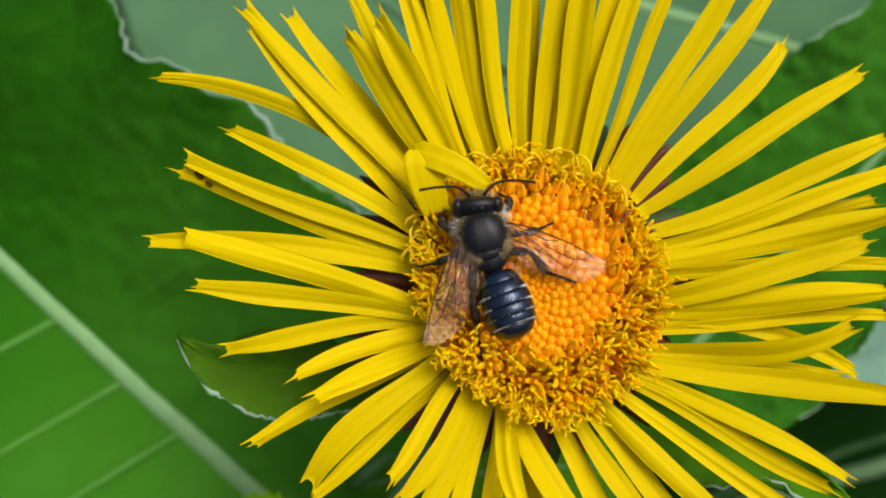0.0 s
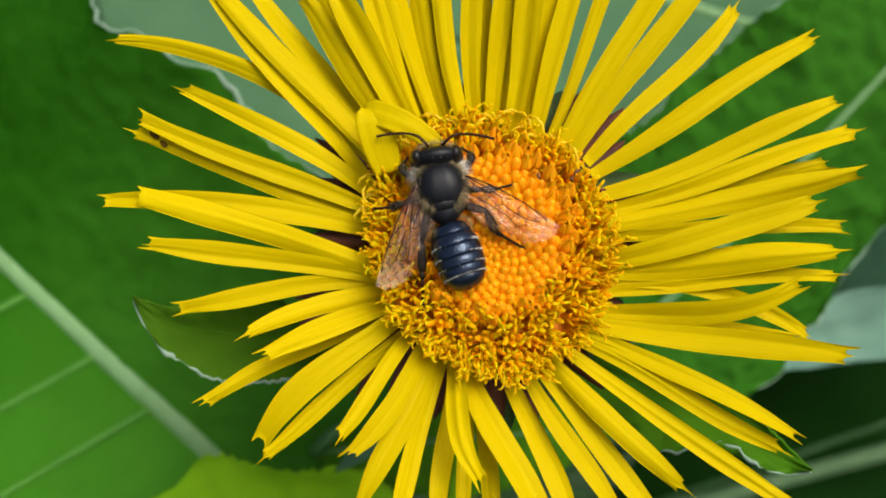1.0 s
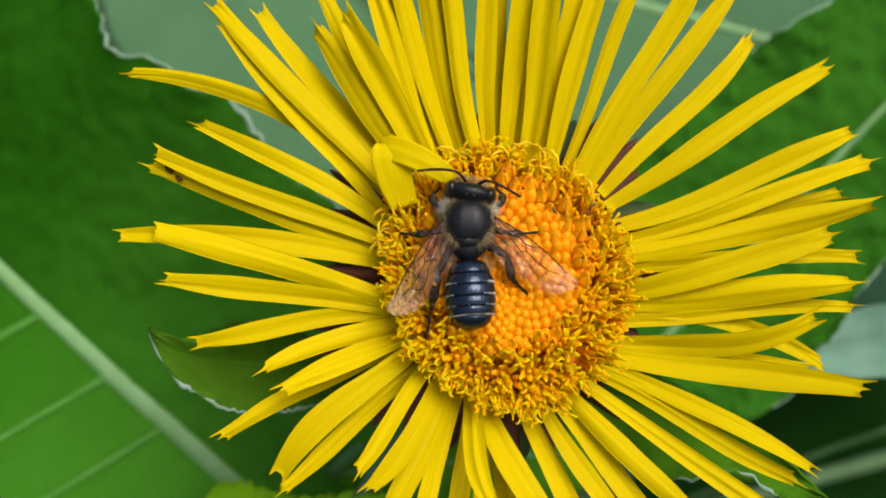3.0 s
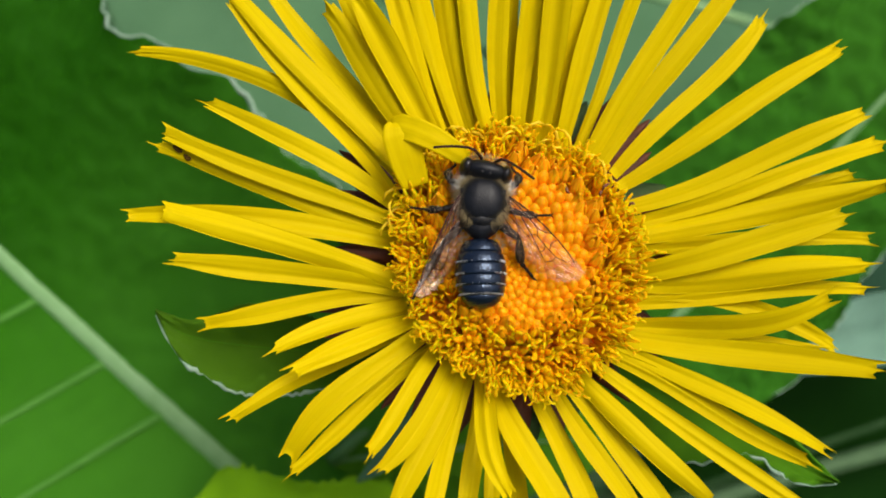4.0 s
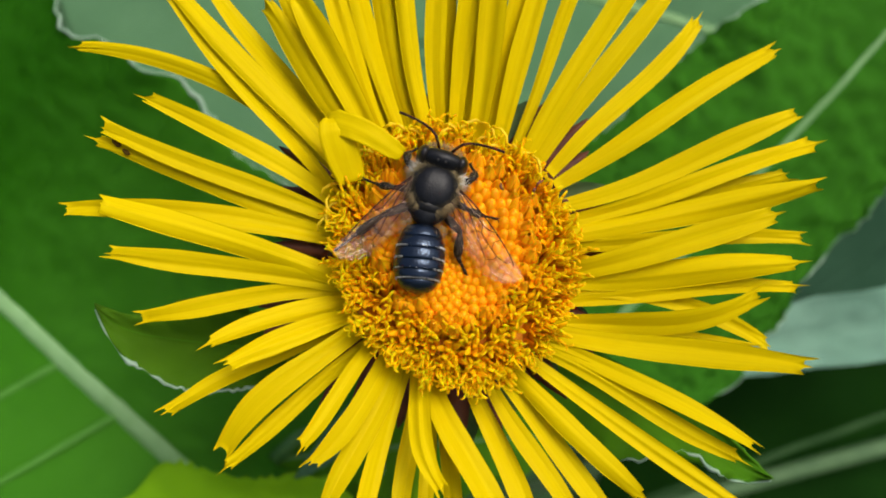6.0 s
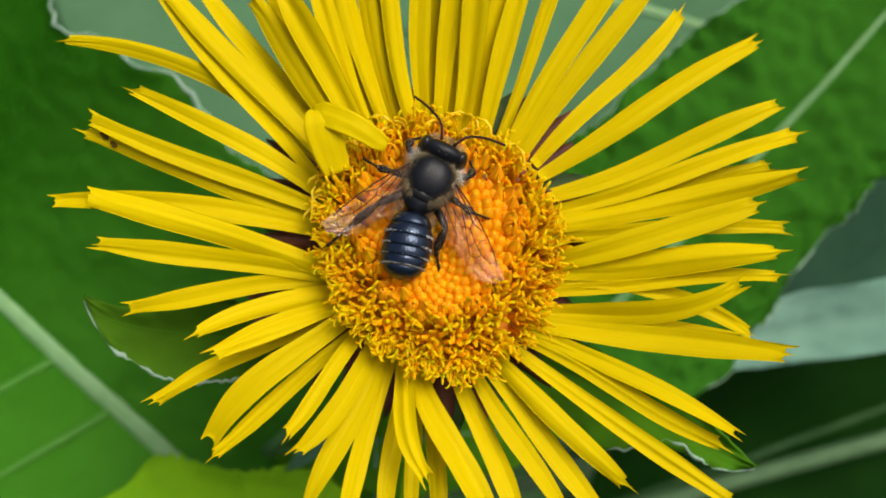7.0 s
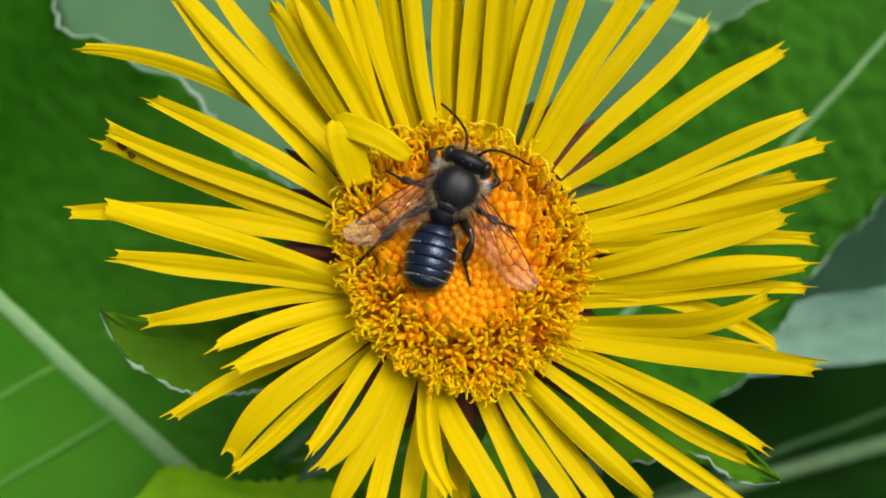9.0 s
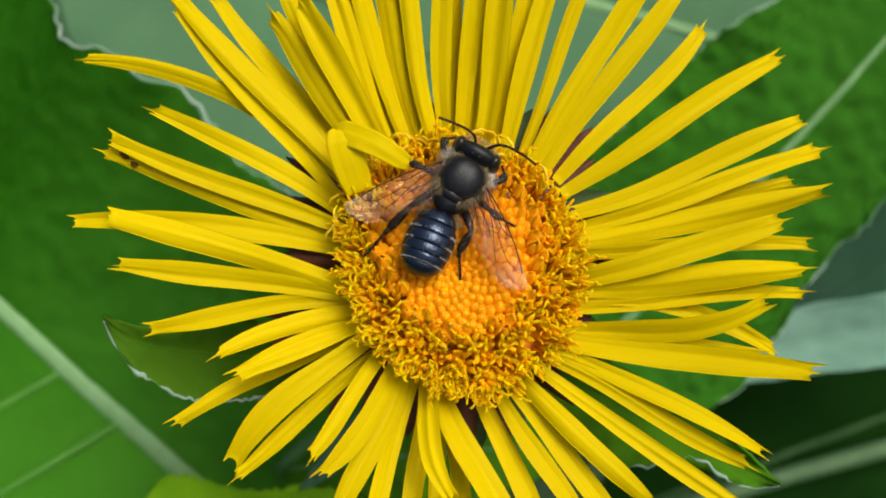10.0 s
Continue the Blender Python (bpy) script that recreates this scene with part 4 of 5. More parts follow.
def thorax():
    s = Shape()
    s.egg((0, -0.12, 0), (2.2, 2.2, 1.75), 28, 22, lambda p: Vector((p.x * (1 - 0.06 * p.y) * (1 + 0.10 * p.y * p.y), p.y, (p.z * (1 - 0.12 * p.z * p.z) - 0.05 * math.exp(-(p.x / 0.05) ** 2)) if p.z > 0 else p.z * 0.95)))
    ob = part("thorax", s, THORAX, bee, "matt black thorax")
    sc = Shape().egg((0, -1.85, 0.25), (1.55, 0.8, 0.85), 18, 10)
    part("scutellum", sc, THORAX, ob)
    pr = Shape().egg((0, -2.35, -0.35), (1.9, 1.5, 1.15), 16, 10, lambda p: Vector((p.x * (1 + 0.45 * min(0.0, p.y)), p.y, p.z)))
    part("propodeum", pr, THORAX, ob)
    for sg in (-1, 1):
        part("tegula", Shape().egg((sg * 1.86, 0.5, 0.7), (0.2, 0.36, 0.16), 10, 6), THORAX, ob)
    h = Shape()
    fuzz(h, (0, 0, 0), (2.15, 2.2, 1.85), 1700, 0.8, 3, lambda d: abs(d.x) > 0.6 and d.z < 0.42, 0.016)
    fuzz(h, (0, -0.35, 0), (2.2, 2.35, 1.8), 1000, 0.62, 4, lambda d: d.y < -0.35 and abs(d.x) > 0.35 and d.z < 0.6, 0.014)
    fuzz(h, (0, 0, 0), (2.1, 2.2, 1.8), 260, 0.4, 6, lambda d: d.y > 0.5 and abs(d.x) > 0.45 and d.z < 0.5, 0.014)
    tagged(part("side_hair", h, HAIR, ob, "buff hair along the thorax"), kind="stuff")
    h2 = Shape()
    fuzz(h2, (0, 0.4, -0.2), (2.2, 1.9, 1.7), 420, 1.05, 5, lambda d: abs(d.x) > 0.7 and d.y > 0.15 and d.z < 0.35, 0.016)
    tagged(part("white_hair", h2, WHITE_HAIR, ob, "whitish hair tuft"), kind="stuff")
    h3 = Shape()
    fuzz(h3, (0, -0.12, 0), (2.2, 2.25, 1.6), 3000, 0.38, 7, lambda d: 0.0 < d.z < 0.66, 0.010)
    tagged(part("short_hair", h3, DARK_HAIR, ob, "short sooty hair on the thorax"), kind="stuff")
    return ob


thorax()


def bee_head_part():
    s = Shape()
    s.egg((0, 1.1, 0), (2.36, 1.02, 1.75), 26, 18, lambda p: Vector((p.x, p.y * (1 - 0.18 * p.x * p.x) - 0.12 * (1 - p.x * p.x), p.z)))
    ob = part("head", s, THORAX, bee, "broad black head")
    for sg in (-1, 1):
        e = Shape().egg((sg * 1.76, 1.05, -0.05), (0.66, 0.92, 1.62), 20, 16)
        part("compound_eye", e, EYE, ob, "glossy dark compound eye")
        part("mandible", Shape().tube([(sg * 0.9, 1.7, -1.2), (sg * 0.7, 2.2, -1.6), (sg * 0.1, 2.4, -1.75)], [0.35, 0.3, 0.12], 7), SHELL, ob)
    for p in ((0, 0.75, 1.62), (-0.35, 0.5, 1.58), (0.35, 0.5, 1.58)):
        part("ocellus", Shape().egg(p, (0.13, 0.13, 0.1), 8, 5), EYE, ob)
    h = Shape()
    fuzz(h, (0, 1.15, 0), (1.95, 1.15, 1.65), 500, 0.6, 9, lambda d: d.y > 0.5 and d.z < 0.45, 0.016)
    fuzz(h, (0, 1.0, -0.2), (2.0, 1.1, 1.5), 300, 0.65, 10, lambda d: abs(d.x) > 0.6 and d.z < 0.0 and d.y < 0.4, 0.016)
    tagged(part("face_hair", h, HAIR, ob, "buff face hair"), kind="stuff")
    return ob


bee_head = bee_head_part()


def antenna(sg):
    pts = [Vector((0, 0, 0)), Vector((sg * 0.12, 0.55, 0.25)), Vector((sg * 0.32, 1.15, 0.45)), Vector((sg * 0.72, 1.66, 0.5)), Vector((sg * 1.35, 2.15, 0.5)),
           Vector((sg * 2.06, 2.58, 0.42)), Vector((sg * 2.8, 2.95, 0.3)), Vector((sg * 3.5, 3.25, 0.15))]
    ob = part("antenna", Shape().tube(pts[:4], [0.15, 0.14, 0.14, 0.13], 7), FEELER, bee_head, "dark brown elbowed antenna")
    for k in range(11):
        q0, q1 = k / 11 * 4, (k + 0.99) / 11 * 4
        p = [pts[3 + int(min(q, 3.999))].lerp(pts[4 + int(min(q, 3.999))], q - int(min(q, 3.999))) for q in (q0, (q0 + q1) / 2, q1)]
        part("flagellum_joint", Shape().tube(p, [0.12, 0.128, 0.122], 7), FEELER, ob)
    return ob


bee_antenna_left, bee_antenna_right = antenna(-1), antenna(1)


def abdomen():
    """Six overlapping plates, each a thing of its own, with pale hair bands at the sides."""
    length, n = 6.15, 24

    def girth(q):
        w = 2.14 * min(1.0, 0.62 + 0.38 * (q / 0.35) ** 0.7) * max(0.0, 1 - max(0, (q - 0.42) / 0.58) ** 3.0) ** 0.5
        return max(w, 0.12)

    core = Shape().egg((0, -length * 0.5, -0.25), (1.6, length * 0.46, 1.3), 16, 12)
    ob = part("abdomen", core, SHELL, bee, "black abdomen with shining plates")
    cuts = (0.0, 0.16, 0.33, 0.50, 0.65, 0.79, 1.0)
    for k in range(6):
        a, b = cuts[k], min(1.0, cuts[k + 1] + 0.02)
        rings = []
        for i in range(7):
            q = a + (b - a) * i / 6
            grow = 0.17 * math.sin(math.pi * min(1, 0.05 + i / 6 * 0.66)) - (0.12 if i == 0 else 0) - 0.012 * (5 - k)
            w = girth(q) + grow * (1 if q < 0.97 else 0.2)
            rings.append([(w * math.cos(t), -q * length, 0.84 * w * math.sin(t) - 0.35 * q * q) for t in (2 * math.pi * j / n for j in range(n))])
        pl = part("abdomen_plate", Shape().rings(rings), SHELL, ob)
        if 0 < k < 5:
            h = Shape()
            rnd = random.Random(70 + k)
            q = cuts[k + 1] - 0.012
            w = girth(q) + 0.05
            for j in range(800):
                t = rnd.uniform(-0.5, math.pi + 0.5)
                if rnd.random() > (0.30 if k == 4 else 0.01) + abs(math.cos(t)) ** 4 * 0.55:
                    continue
                p = Vector(((w + 0.03) * math.cos(t), -(q + rnd.uniform(-0.01, 0.006)) * length, 0.84 * (w + 0.03) * math.sin(t) - 0.35 * q * q))
                d = Vector((math.cos(t) * 0.25, -1, math.sin(t) * 0.2)).normalized()
                tip = p + d * rnd.uniform(0.12, 0.28)
                sd = Vector((-math.sin(t), 0, math.cos(t))) * 0.018
                h.add([p + sd, p - sd, p + Vector((math.cos(t), 0, math.sin(t))) * 0.04, tip], [(0, 1, 3), (1, 2, 3), (2, 0, 3)])
            tagged(part("hair_band", h, WHITE_HAIR, pl, "thin whitish hair band"), kind="stuff")
    h = Shape()
    fuzz(h, (0, -length * 0.45, -0.3), (2.05, length * 0.5, 1.6), 420, 0.4, 21, lambda d: abs(d.x) > 0.8 and d.y > -0.4 and d.z < 0.2, 0.014)
    fuzz(h, (0, -0.4, -0.1), (2.0, 0.9, 1.5), 300, 0.55, 22, lambda d: abs(d.x) > 0.5, 0.014)
    tagged(part("side_hair", h, HAIR, ob, "buff hair at the sides"), kind="stuff")
    return ob


bee_abdomen = abdomen()


def wing(sg):
    """Fore and hind wing of one side, stretched along x from the hinge."""

    def outline(q, length, lead, trail):
        x = q * length
        y0 = lead * math.sin(math.pi * min(1, q) ** 0.8) ** 0.8 * 0.45
        y1 = -trail * (math.sin(math.pi * (0.06 + 0.94 * q) ** 1.7 * 0.93)) ** 0.8 - 0.12
        if q > 0.72:
            y1 *= 0.97 + 0.05 * math.sin(q * 83) + 0.03 * math.sin(q * 147)
        return x, y0, y1

    def sheet(length, lead, trail, z):
        top = []
        nx, ny = 40, 16
        for i in range(nx + 1):
            q = 0.01 + 0.98 * i / nx
            x, y0, y1 = outline(q, length, lead, trail)
            for j in range(ny + 1):
                s = j / ny
                zz = z + 0.17 * math.sin(s * 21 + q * 4) * (0.3 + q) - 0.5 * q * q - 0.35 * s * q + 0.10 * math.sin(q * 14) * s
                top.append((sg * x, y0 + (y1 - y0) * s, zz))
        w = ny + 1
        f = [(i * w + j, i * w + j + 1, (i + 1) * w + j + 1, (i + 1) * w + j)[::sg] for i in range(nx) for j in range(ny)]
        return top, f, outline

    def at_wing(q, s, length, lead, trail, z):
        x, y0, y1 = outline(q, length, lead, trail)
        zz = z + 0.17 * math.sin(s * 21 + q * 4) * (0.3 + q) - 0.5 * q * q - 0.35 * s * q + 0.10 * math.sin(q * 14) * s
        return Vector((sg * x, y0 + (y1 - y0) * s, zz))

    fore = (9.9, 0.9, 2.75, 0.10)
    hind = (6.6, 0.3, 1.9, -0.25)
    top, f, _ = sheet(*fore)
    ob = part("wing", Shape().add(top, f), WING, bee, "amber-tinted veined forewing")
    top, f, _ = sheet(*hind)
    hw = Shape().add([(x - sg * 0.3, y - 1.2, z) for x, y, z in top], f)
    hind_ob = part("hindwing", hw, WING, ob, "smaller amber hindwing")

    def vein(pts, r0, r1, spec=fore, parent=ob, shift=(0, 0)):
        path = [at_wing(q, s, *spec) + Vector((-sg * shift[0], shift[1], 0.02)) for q, s in pts]
        fine = []
        for a, b in zip(path, path[1:]):
            fine += [a.lerp(b, k / 4) for k in range(4)]
        fine.append(path[-1])
        part("wing_vein", Shape().tube(fine, [0.74 * (r0 + (r1 - r0) * k / (len(fine) - 1)) for k in range(len(fine))], 5), WING_VEIN, parent)

    vein([(0.02, 0.1), (0.2, 0.02), (0.4, 0.01), (0.6, 0.01), (0.78, 0.03), (0.86, 0.10)], 0.11, 0.06)
    vein([(0.02, 0.25), (0.2, 0.22), (0.4, 0.24), (0.47, 0.13), (0.52, 0.03)], 0.08, 0.05)
    vein([(0.03, 0.5), (0.2, 0.52), (0.4, 0.55), (0.56, 0.62), (0.66, 0.66)], 0.07, 0.04)
    vein([(0.04, 0.8), (0.2, 0.92), (0.36, 0.95)], 0.05, 0.03)
    vein([(0.40, 0.24), (0.44, 0.40), (0.40, 0.55)], 0.06, 0.05)
    vein([(0.44, 0.40), (0.56, 0.38), (0.70, 0.36), (0.80, 0.28), (0.82, 0.12)], 0.06, 0.04)
    vein([(0.56, 0.38), (0.58, 0.50), (0.56, 0.62)], 0.05, 0.04)
    vein([(0.60, 0.04), (0.58, 0.22), (0.62, 0.37)], 0.05, 0.04)
    vein([(0.70, 0.36), (0.70, 0.52), (0.66, 0.66), (0.70, 0.82)], 0.05, 0.03)
    vein([(0.40, 0.55), (0.38, 0.75), (0.36, 0.95)], 0.05, 0.03)
    for pts in ([(0.03, 0.1), (0.3, 0.05), (0.6, 0.06), (0.8, 0.12)], [(0.03, 0.4), (0.3, 0.45), (0.55, 0.4), (0.75, 0.45)], [(0.3, 0.45), (0.45, 0.75)]):
        vein(pts, 0.06, 0.03, hind, hind_ob, (0.3, -1.2))
    return ob


bee_wing_right, bee_wing_left = wing(1), wing(-1)


def leg(label, sg, points, thick):
    """Femur, tibia and jointed foot along four knee points."""
    p = [Vector((sg * x, y, z)) for x, y, z in points]
    ob = part("leg", Shape().tube([p[0], p[0].lerp(p[1], 0.35), p[0].lerp(p[1], 0.75), p[1]], [thick * 0.7, thick, thick * 0.9, thick * 0.6], 8), LEG, bee, label)
    part("tibia", Shape().tube([p[1], p[1].lerp(p[2], 0.4), p[1].lerp(p[2], 0.8), p[2]], [thick * 0.5, thick * 0.95, thick * 1.05, thick * 0.7], 8, 0.75), LEG, ob)
    for k in range(5):
        a, b = p[2].lerp(p[3], k / 5), p[2].lerp(p[3], (k + 0.92) / 5)
        w = thick * (0.55 if k == 0 else 0.36)
        part("foot_joint", Shape().tube([a, a.lerp(b, 0.5), b], [w * 0.8, w, w * 0.85], 6), LEG, ob)
    for g in (-0.12, 0.12):
        part("claw", Shape().tube([p[3], p[3] + Vector((sg * 0.12, g, -0.05)), p[3] + Vector((sg * 0.2, g * 2.2, -0.2))], [0.06, 0.05, 0.02], 5), LEG, ob)
    h = Shape()
    rnd = random.Random(int(90 + points[1][1] * 7 + sg))
    for k in range(70):
        q = rnd.random()
        c = p[1].lerp(p[2], q)
        d = Vector((rnd.gauss(0, 1), rnd.gauss(0, 1), rnd.gauss(0, 1))).normalized()
        a = c + d * thick * 0.8
        t = d.orthogonal().normalized() * 0.02
        h.add([a + t, a - t, a + d * 0.02, a + d * 0.35 + (p[2] - p[1]).normalized() * 0.2], [(0, 1, 3), (1, 2, 3), (2, 0, 3)])
    tagged(part("leg_hair", h, HAIR, ob, "buff leg hair"), kind="stuff")
    return ob


for sg in (-1, 1):
    leg("dark foreleg with pale hair", sg, ((1.5, 1.0, -1.2), (3.1, 1.5, -0.3), (3.2, 2.4, -1.3), (2.5, 3.2, -2.2)), 0.40)
    leg("dark middle leg", sg, ((1.6, -0.6, -1.3), (3.5, -1.1, -0.5), (4.8, -1.2, -1.0), (6.4, -1.0, -1.8)), 0.36)


def hind_leg(sg, points):
    """Hung from an empty joint at the hip, so that it can swing."""
    hip = points[0]
    ob = leg("long dark hind leg", sg, [tuple(a - b for a, b in zip(p, hip)) for p in points], 0.42)
    ob.matrix_basis = joint(sg * hip[0], hip[1], hip[2])
    return ob


bee_leg_left = hind_leg(-1, ((1.4, -1.9, -1.2), (2.9, -4.6, -0.2), (3.7, -7.2, -0.9), (4.6, -10.4, -1.9)))
bee_leg_right = hind_leg(1, ((1.4, -2.0, -1.2), (3.5, -3.2, -0.2), (4.0, -5.3, -0.9), (6.2, -7.3, -1.9)))


def fragments():
    """Withered brown scraps lying on the florets."""
    for x, y, z, a, ln in ((8.0, 6.9, 4.4, 50, 0.9), (7.6, 6.3, 4.3, 80, 0.5), (1.6, -13.1, 1.2, 15, 1.6), (4.6, 6.6, 4.2, 120, 0.7), (10.4, 5.3, 4.0, 30, 0.6)):
        ob = root("withered_scrap", at(x, y, z, 0, 0, a), "dark red-brown withered scrap lying on the florets", "plant scrap", "withered scraps")
        part("scrap", Shape().tube([(-ln / 2, 0, 0), (-ln * 0.15, 0.12, 0.12), (ln * 0.2, 0.05, 0.1), (ln / 2, -0.12, -0.05)], [0.07, 0.14, 0.15, 0.06], 6, 0.6), SPECK, ob)


fragments()


def sway():
    """The leaves behind drift against the flower head in the light wind."""
    near = ((0.0, 0.2, -0.5), (0.5, 0.1, -0.2), (1.0, 0.35, 0.25), (1.5, 0.35, 0.0), (2.0, 0.4, 0.0), (2.5, 0.45, -0.3), (4.0, 0.15, 0.25), (4.5, -0.35, 0.35), (5.0, -0.45, 0.25),
            (5.5, -0.35, 0.05), (7.0, 0.25, -0.2), (7.5, -0.1, -0.1), (8.0, -0.15, -0.15), (8.5, -0.45, 0.2), (9.0, -0.5, 0.05), (9.5, -0.7, 0.15), (10.0, -0.6, 0.0))
    deep = ((0.0, 1.9, -1.25), (0.5, 1.2, -0.5), (1.0, 0.4, 0.45), (1.5, 0.2, 0.0), (2.0, 0.1, 0.15), (2.5, 0.95, -0.3), (4.0, 0.85, 0.05), (4.5, 0.35, 0.05), (5.0, -0.1, 0.15),
            (5.5, -0.65, 0.4), (7.0, -0.7, 0.4), (7.5, -0.9, 0.0), (8.0, 0.0, -0.25), (8.5, -0.65, 0.25), (9.0, -0.9, 0.15), (9.5, -1.0, 0.1), (10.0, -1.0, -0.1))
    for k, ob in enumerate(swaying):
        rest = ob.matrix_basis.copy()
        walk(ob, [(t, rest @ joint(x, y, 0)) for t, x, y in (deep if k else near)])


def motions():
    sway()
    walk(bee, [
        (0.0, at(-5.00, 5.15, 5.2, -3.0, 0, 18.0)),
        (0.5, at(-4.05, 5.20, 5.2, -3.0, 0, 11.0)),
        (1.0, at(-4.35, 5.80, 5.2, -3.0, 0, 10.0)),
        (1.5, at(-4.03, 5.95, 5.2, -3.0, 0, 10.0)),
        (2.0, at(-3.95, 6.30, 5.2, -3.0, 0, 9.8)),
        (2.5, at(-4.03, 6.35, 5.2, -3.0, 0, 10.5)),
        (2.7, at(-3.50, 5.65, 5.2, -3.0, 0, 5.0)),
        (3.8, at(-3.18, 5.85, 5.2, -3.0, 0, -3.0)),
        (4.0, at(-3.12, 5.80, 5.2, -3.0, 0, -3.2)),
        (4.5, at(-2.10, 6.90, 5.2, -3.0, 0, -7.8)),
        (5.0, at(-1.85, 6.55, 5.2, -3.0, 0, -2.0)),
        (5.5, at(-1.95, 6.50, 5.2, -3.0, 0, -5.0)),
        (5.7, at(-1.92, 6.55, 5.2, -3.0, 0, -9.0)),
        (6.8, at(-0.35, 6.35, 5.2, -3.0, 0, -29.0)),
        (7.0, at(-0.40, 6.53, 5.2, -3.0, 0, -25.5)),
        (7.5, at(-0.10, 6.20, 5.2, -3.0, 0, -22.3)),
        (8.0, at(-0.48, 6.15, 5.2, -3.0, 0, -24.3)),
        (8.5, at(-0.40, 6.15, 5.2, -3.0, 0, -23.4)),
        (9.0, at(-0.35, 6.65, 5.2, -3.0, 0, -24.0)),
        (9.5, at(-0.07, 7.24, 5.2, -3.0, 0, -32.0)),
        (10.0, at(0.32, 8.15, 5.2, -3.0, 0, -32.0)),
    ])
    walk(bee_leg_left, [
        (0.0, joint(-1.4, -1.9, -1.2, 0, 0, 7.2)), (2.5, joint(-1.4, -1.9, -1.2, 0, 0, 7.6)), (4.5, joint(-1.4, -1.9, -1.2, 0, 0, -17.4)),
        (5.5, joint(-1.4, -1.9, -1.2, 0, 0, -25.4)), (7.0, joint(-1.4, -1.9, -1.2, 0, 0, -9.4)), (8.0, joint(-1.4, -1.9, -1.2, 0, 0, -9.4)),
        (9.0, joint(-1.4, -1.9, -1.2, 0, 0, -5.4)), (9.5, joint(-1.4, -1.9, -1.2, 0, 0, 5.1)), (10.0, joint(-1.4, -1.9, -1.2, 0, 0, 4.8))])
    walk(bee_leg_right, [
        (0.0, joint(1.4, -2.0, -1.2, 0, 0, 6.0)), (1.0, joint(1.4, -2.0, -1.2, 0, 0, 4.0)), (1.8, joint(1.4, -2.0, -1.2, 0, 0, 0.0)), (2.5, joint(1.4, -2.0, -1.2, 0, 0, 0.0)),
        (4.0, joint(1.4, -2.0, -1.2, 0, 0, -4.0)), (4.5, joint(1.4, -2.0, -1.2, 0, 0, -6.0)), (5.0, joint(1.4, -2.0, -1.2, 0, 0, -2.0)), (5.5, joint(1.4, -2.0, -1.2, 0, 0, 0.0)),
        (7.0, joint(1.4, -2.0, -1.2, 0, 0, -12.0)), (8.5, joint(1.4, -2.0, -1.2, 0, 0, -9.0)), (10.0, joint(1.4, -2.0, -1.2, 0, 0, -12.0))])
    walk(bee_head, [
        (0.0, joint(0, 1.35, 0.1, -12, 0, -14.3)), (0.5, joint(0, 1.35, 0.1, -12, 0, -8.0)), (1.0, joint(0, 1.35, 0.1, -12, 0, -3.2)),
        (1.5, joint(0, 1.35, 0.1, -12, 0, -7.1)), (2.0, joint(0, 1.35, 0.1, -12, 0, -8.5)), (2.5, joint(0, 1.35, 0.1, -12, 0, -11.4)),
        (4.0, joint(0, 1.35, 0.1, -12, 0, -9.8)), (4.5, joint(0, 1.35, 0.1, -12, 0, -1.4)), (5.0, joint(0, 1.35, 0.1, -12, 0, -0.6)),
        (5.5, joint(0, 1.35, 0.1, -12, 0, -1.6)), (7.0, joint(0, 1.35, 0.1, -12, 0, 0.1)), (7.5, joint(0, 1.35, 0.1, -12, 0, -3.7)),
        (8.0, joint(0, 1.35, 0.1, -12, 0, -1.8)), (8.5, joint(0, 1.35, 0.1, -12, 0, -2.6)), (9.0, joint(0, 1.35, 0.1, -12, 0, -0.8)),
        (9.5, joint(0, 1.35, 0.1, -12, 0, -1.6)), (10.0, joint(0, 1.35, 0.1, -12, 0, 2.6))])
    walk(bee_abdomen, [
        (0.0, joint(0, -3.72, -0.2, -6, 0, 2.2)), (0.5, joint(0, -3.72, -0.2, -6, 0, -3.6)), (1.0, joint(0, -3.72, -0.2, -6, 0, 9.0)),
        (1.5, joint(0, -3.72, -0.2, -6, 0, 2.9)), (2.0, joint(0, -3.72, -0.2, -6, 0, 6.3)), (2.5, joint(0, -3.72, -0.2, -6, 0, 3.5)),
        (4.0, joint(0, -3.72, -0.2, -6, 0, 3.8)), (4.5, joint(0, -3.72, -0.2, -6, 0, 3.4)), (5.0, joint(0, -3.72, -0.2, -6, 0, -3.1)),
        (5.5, joint(0, -3.72, -0.2, -6, 0, 4.5)), (7.0, joint(0, -3.72, -0.2, -6, 0, 14.3)), (7.5, joint(0, -3.72, -0.2, -6, 0, 7.8)),
        (8.0, joint(0, -3.72, -0.2, -6, 0, 11.6)), (8.5, joint(0, -3.72, -0.2, -6, 0, 9.0)), (9.0, joint(0, -3.72, -0.2, -6, 0, 10.0)),
        (9.5, joint(0, -3.72, -0.2, -6, 0, 11.2)), (10.0, joint(0, -3.72, -0.2, -6, 0, 10.3))])
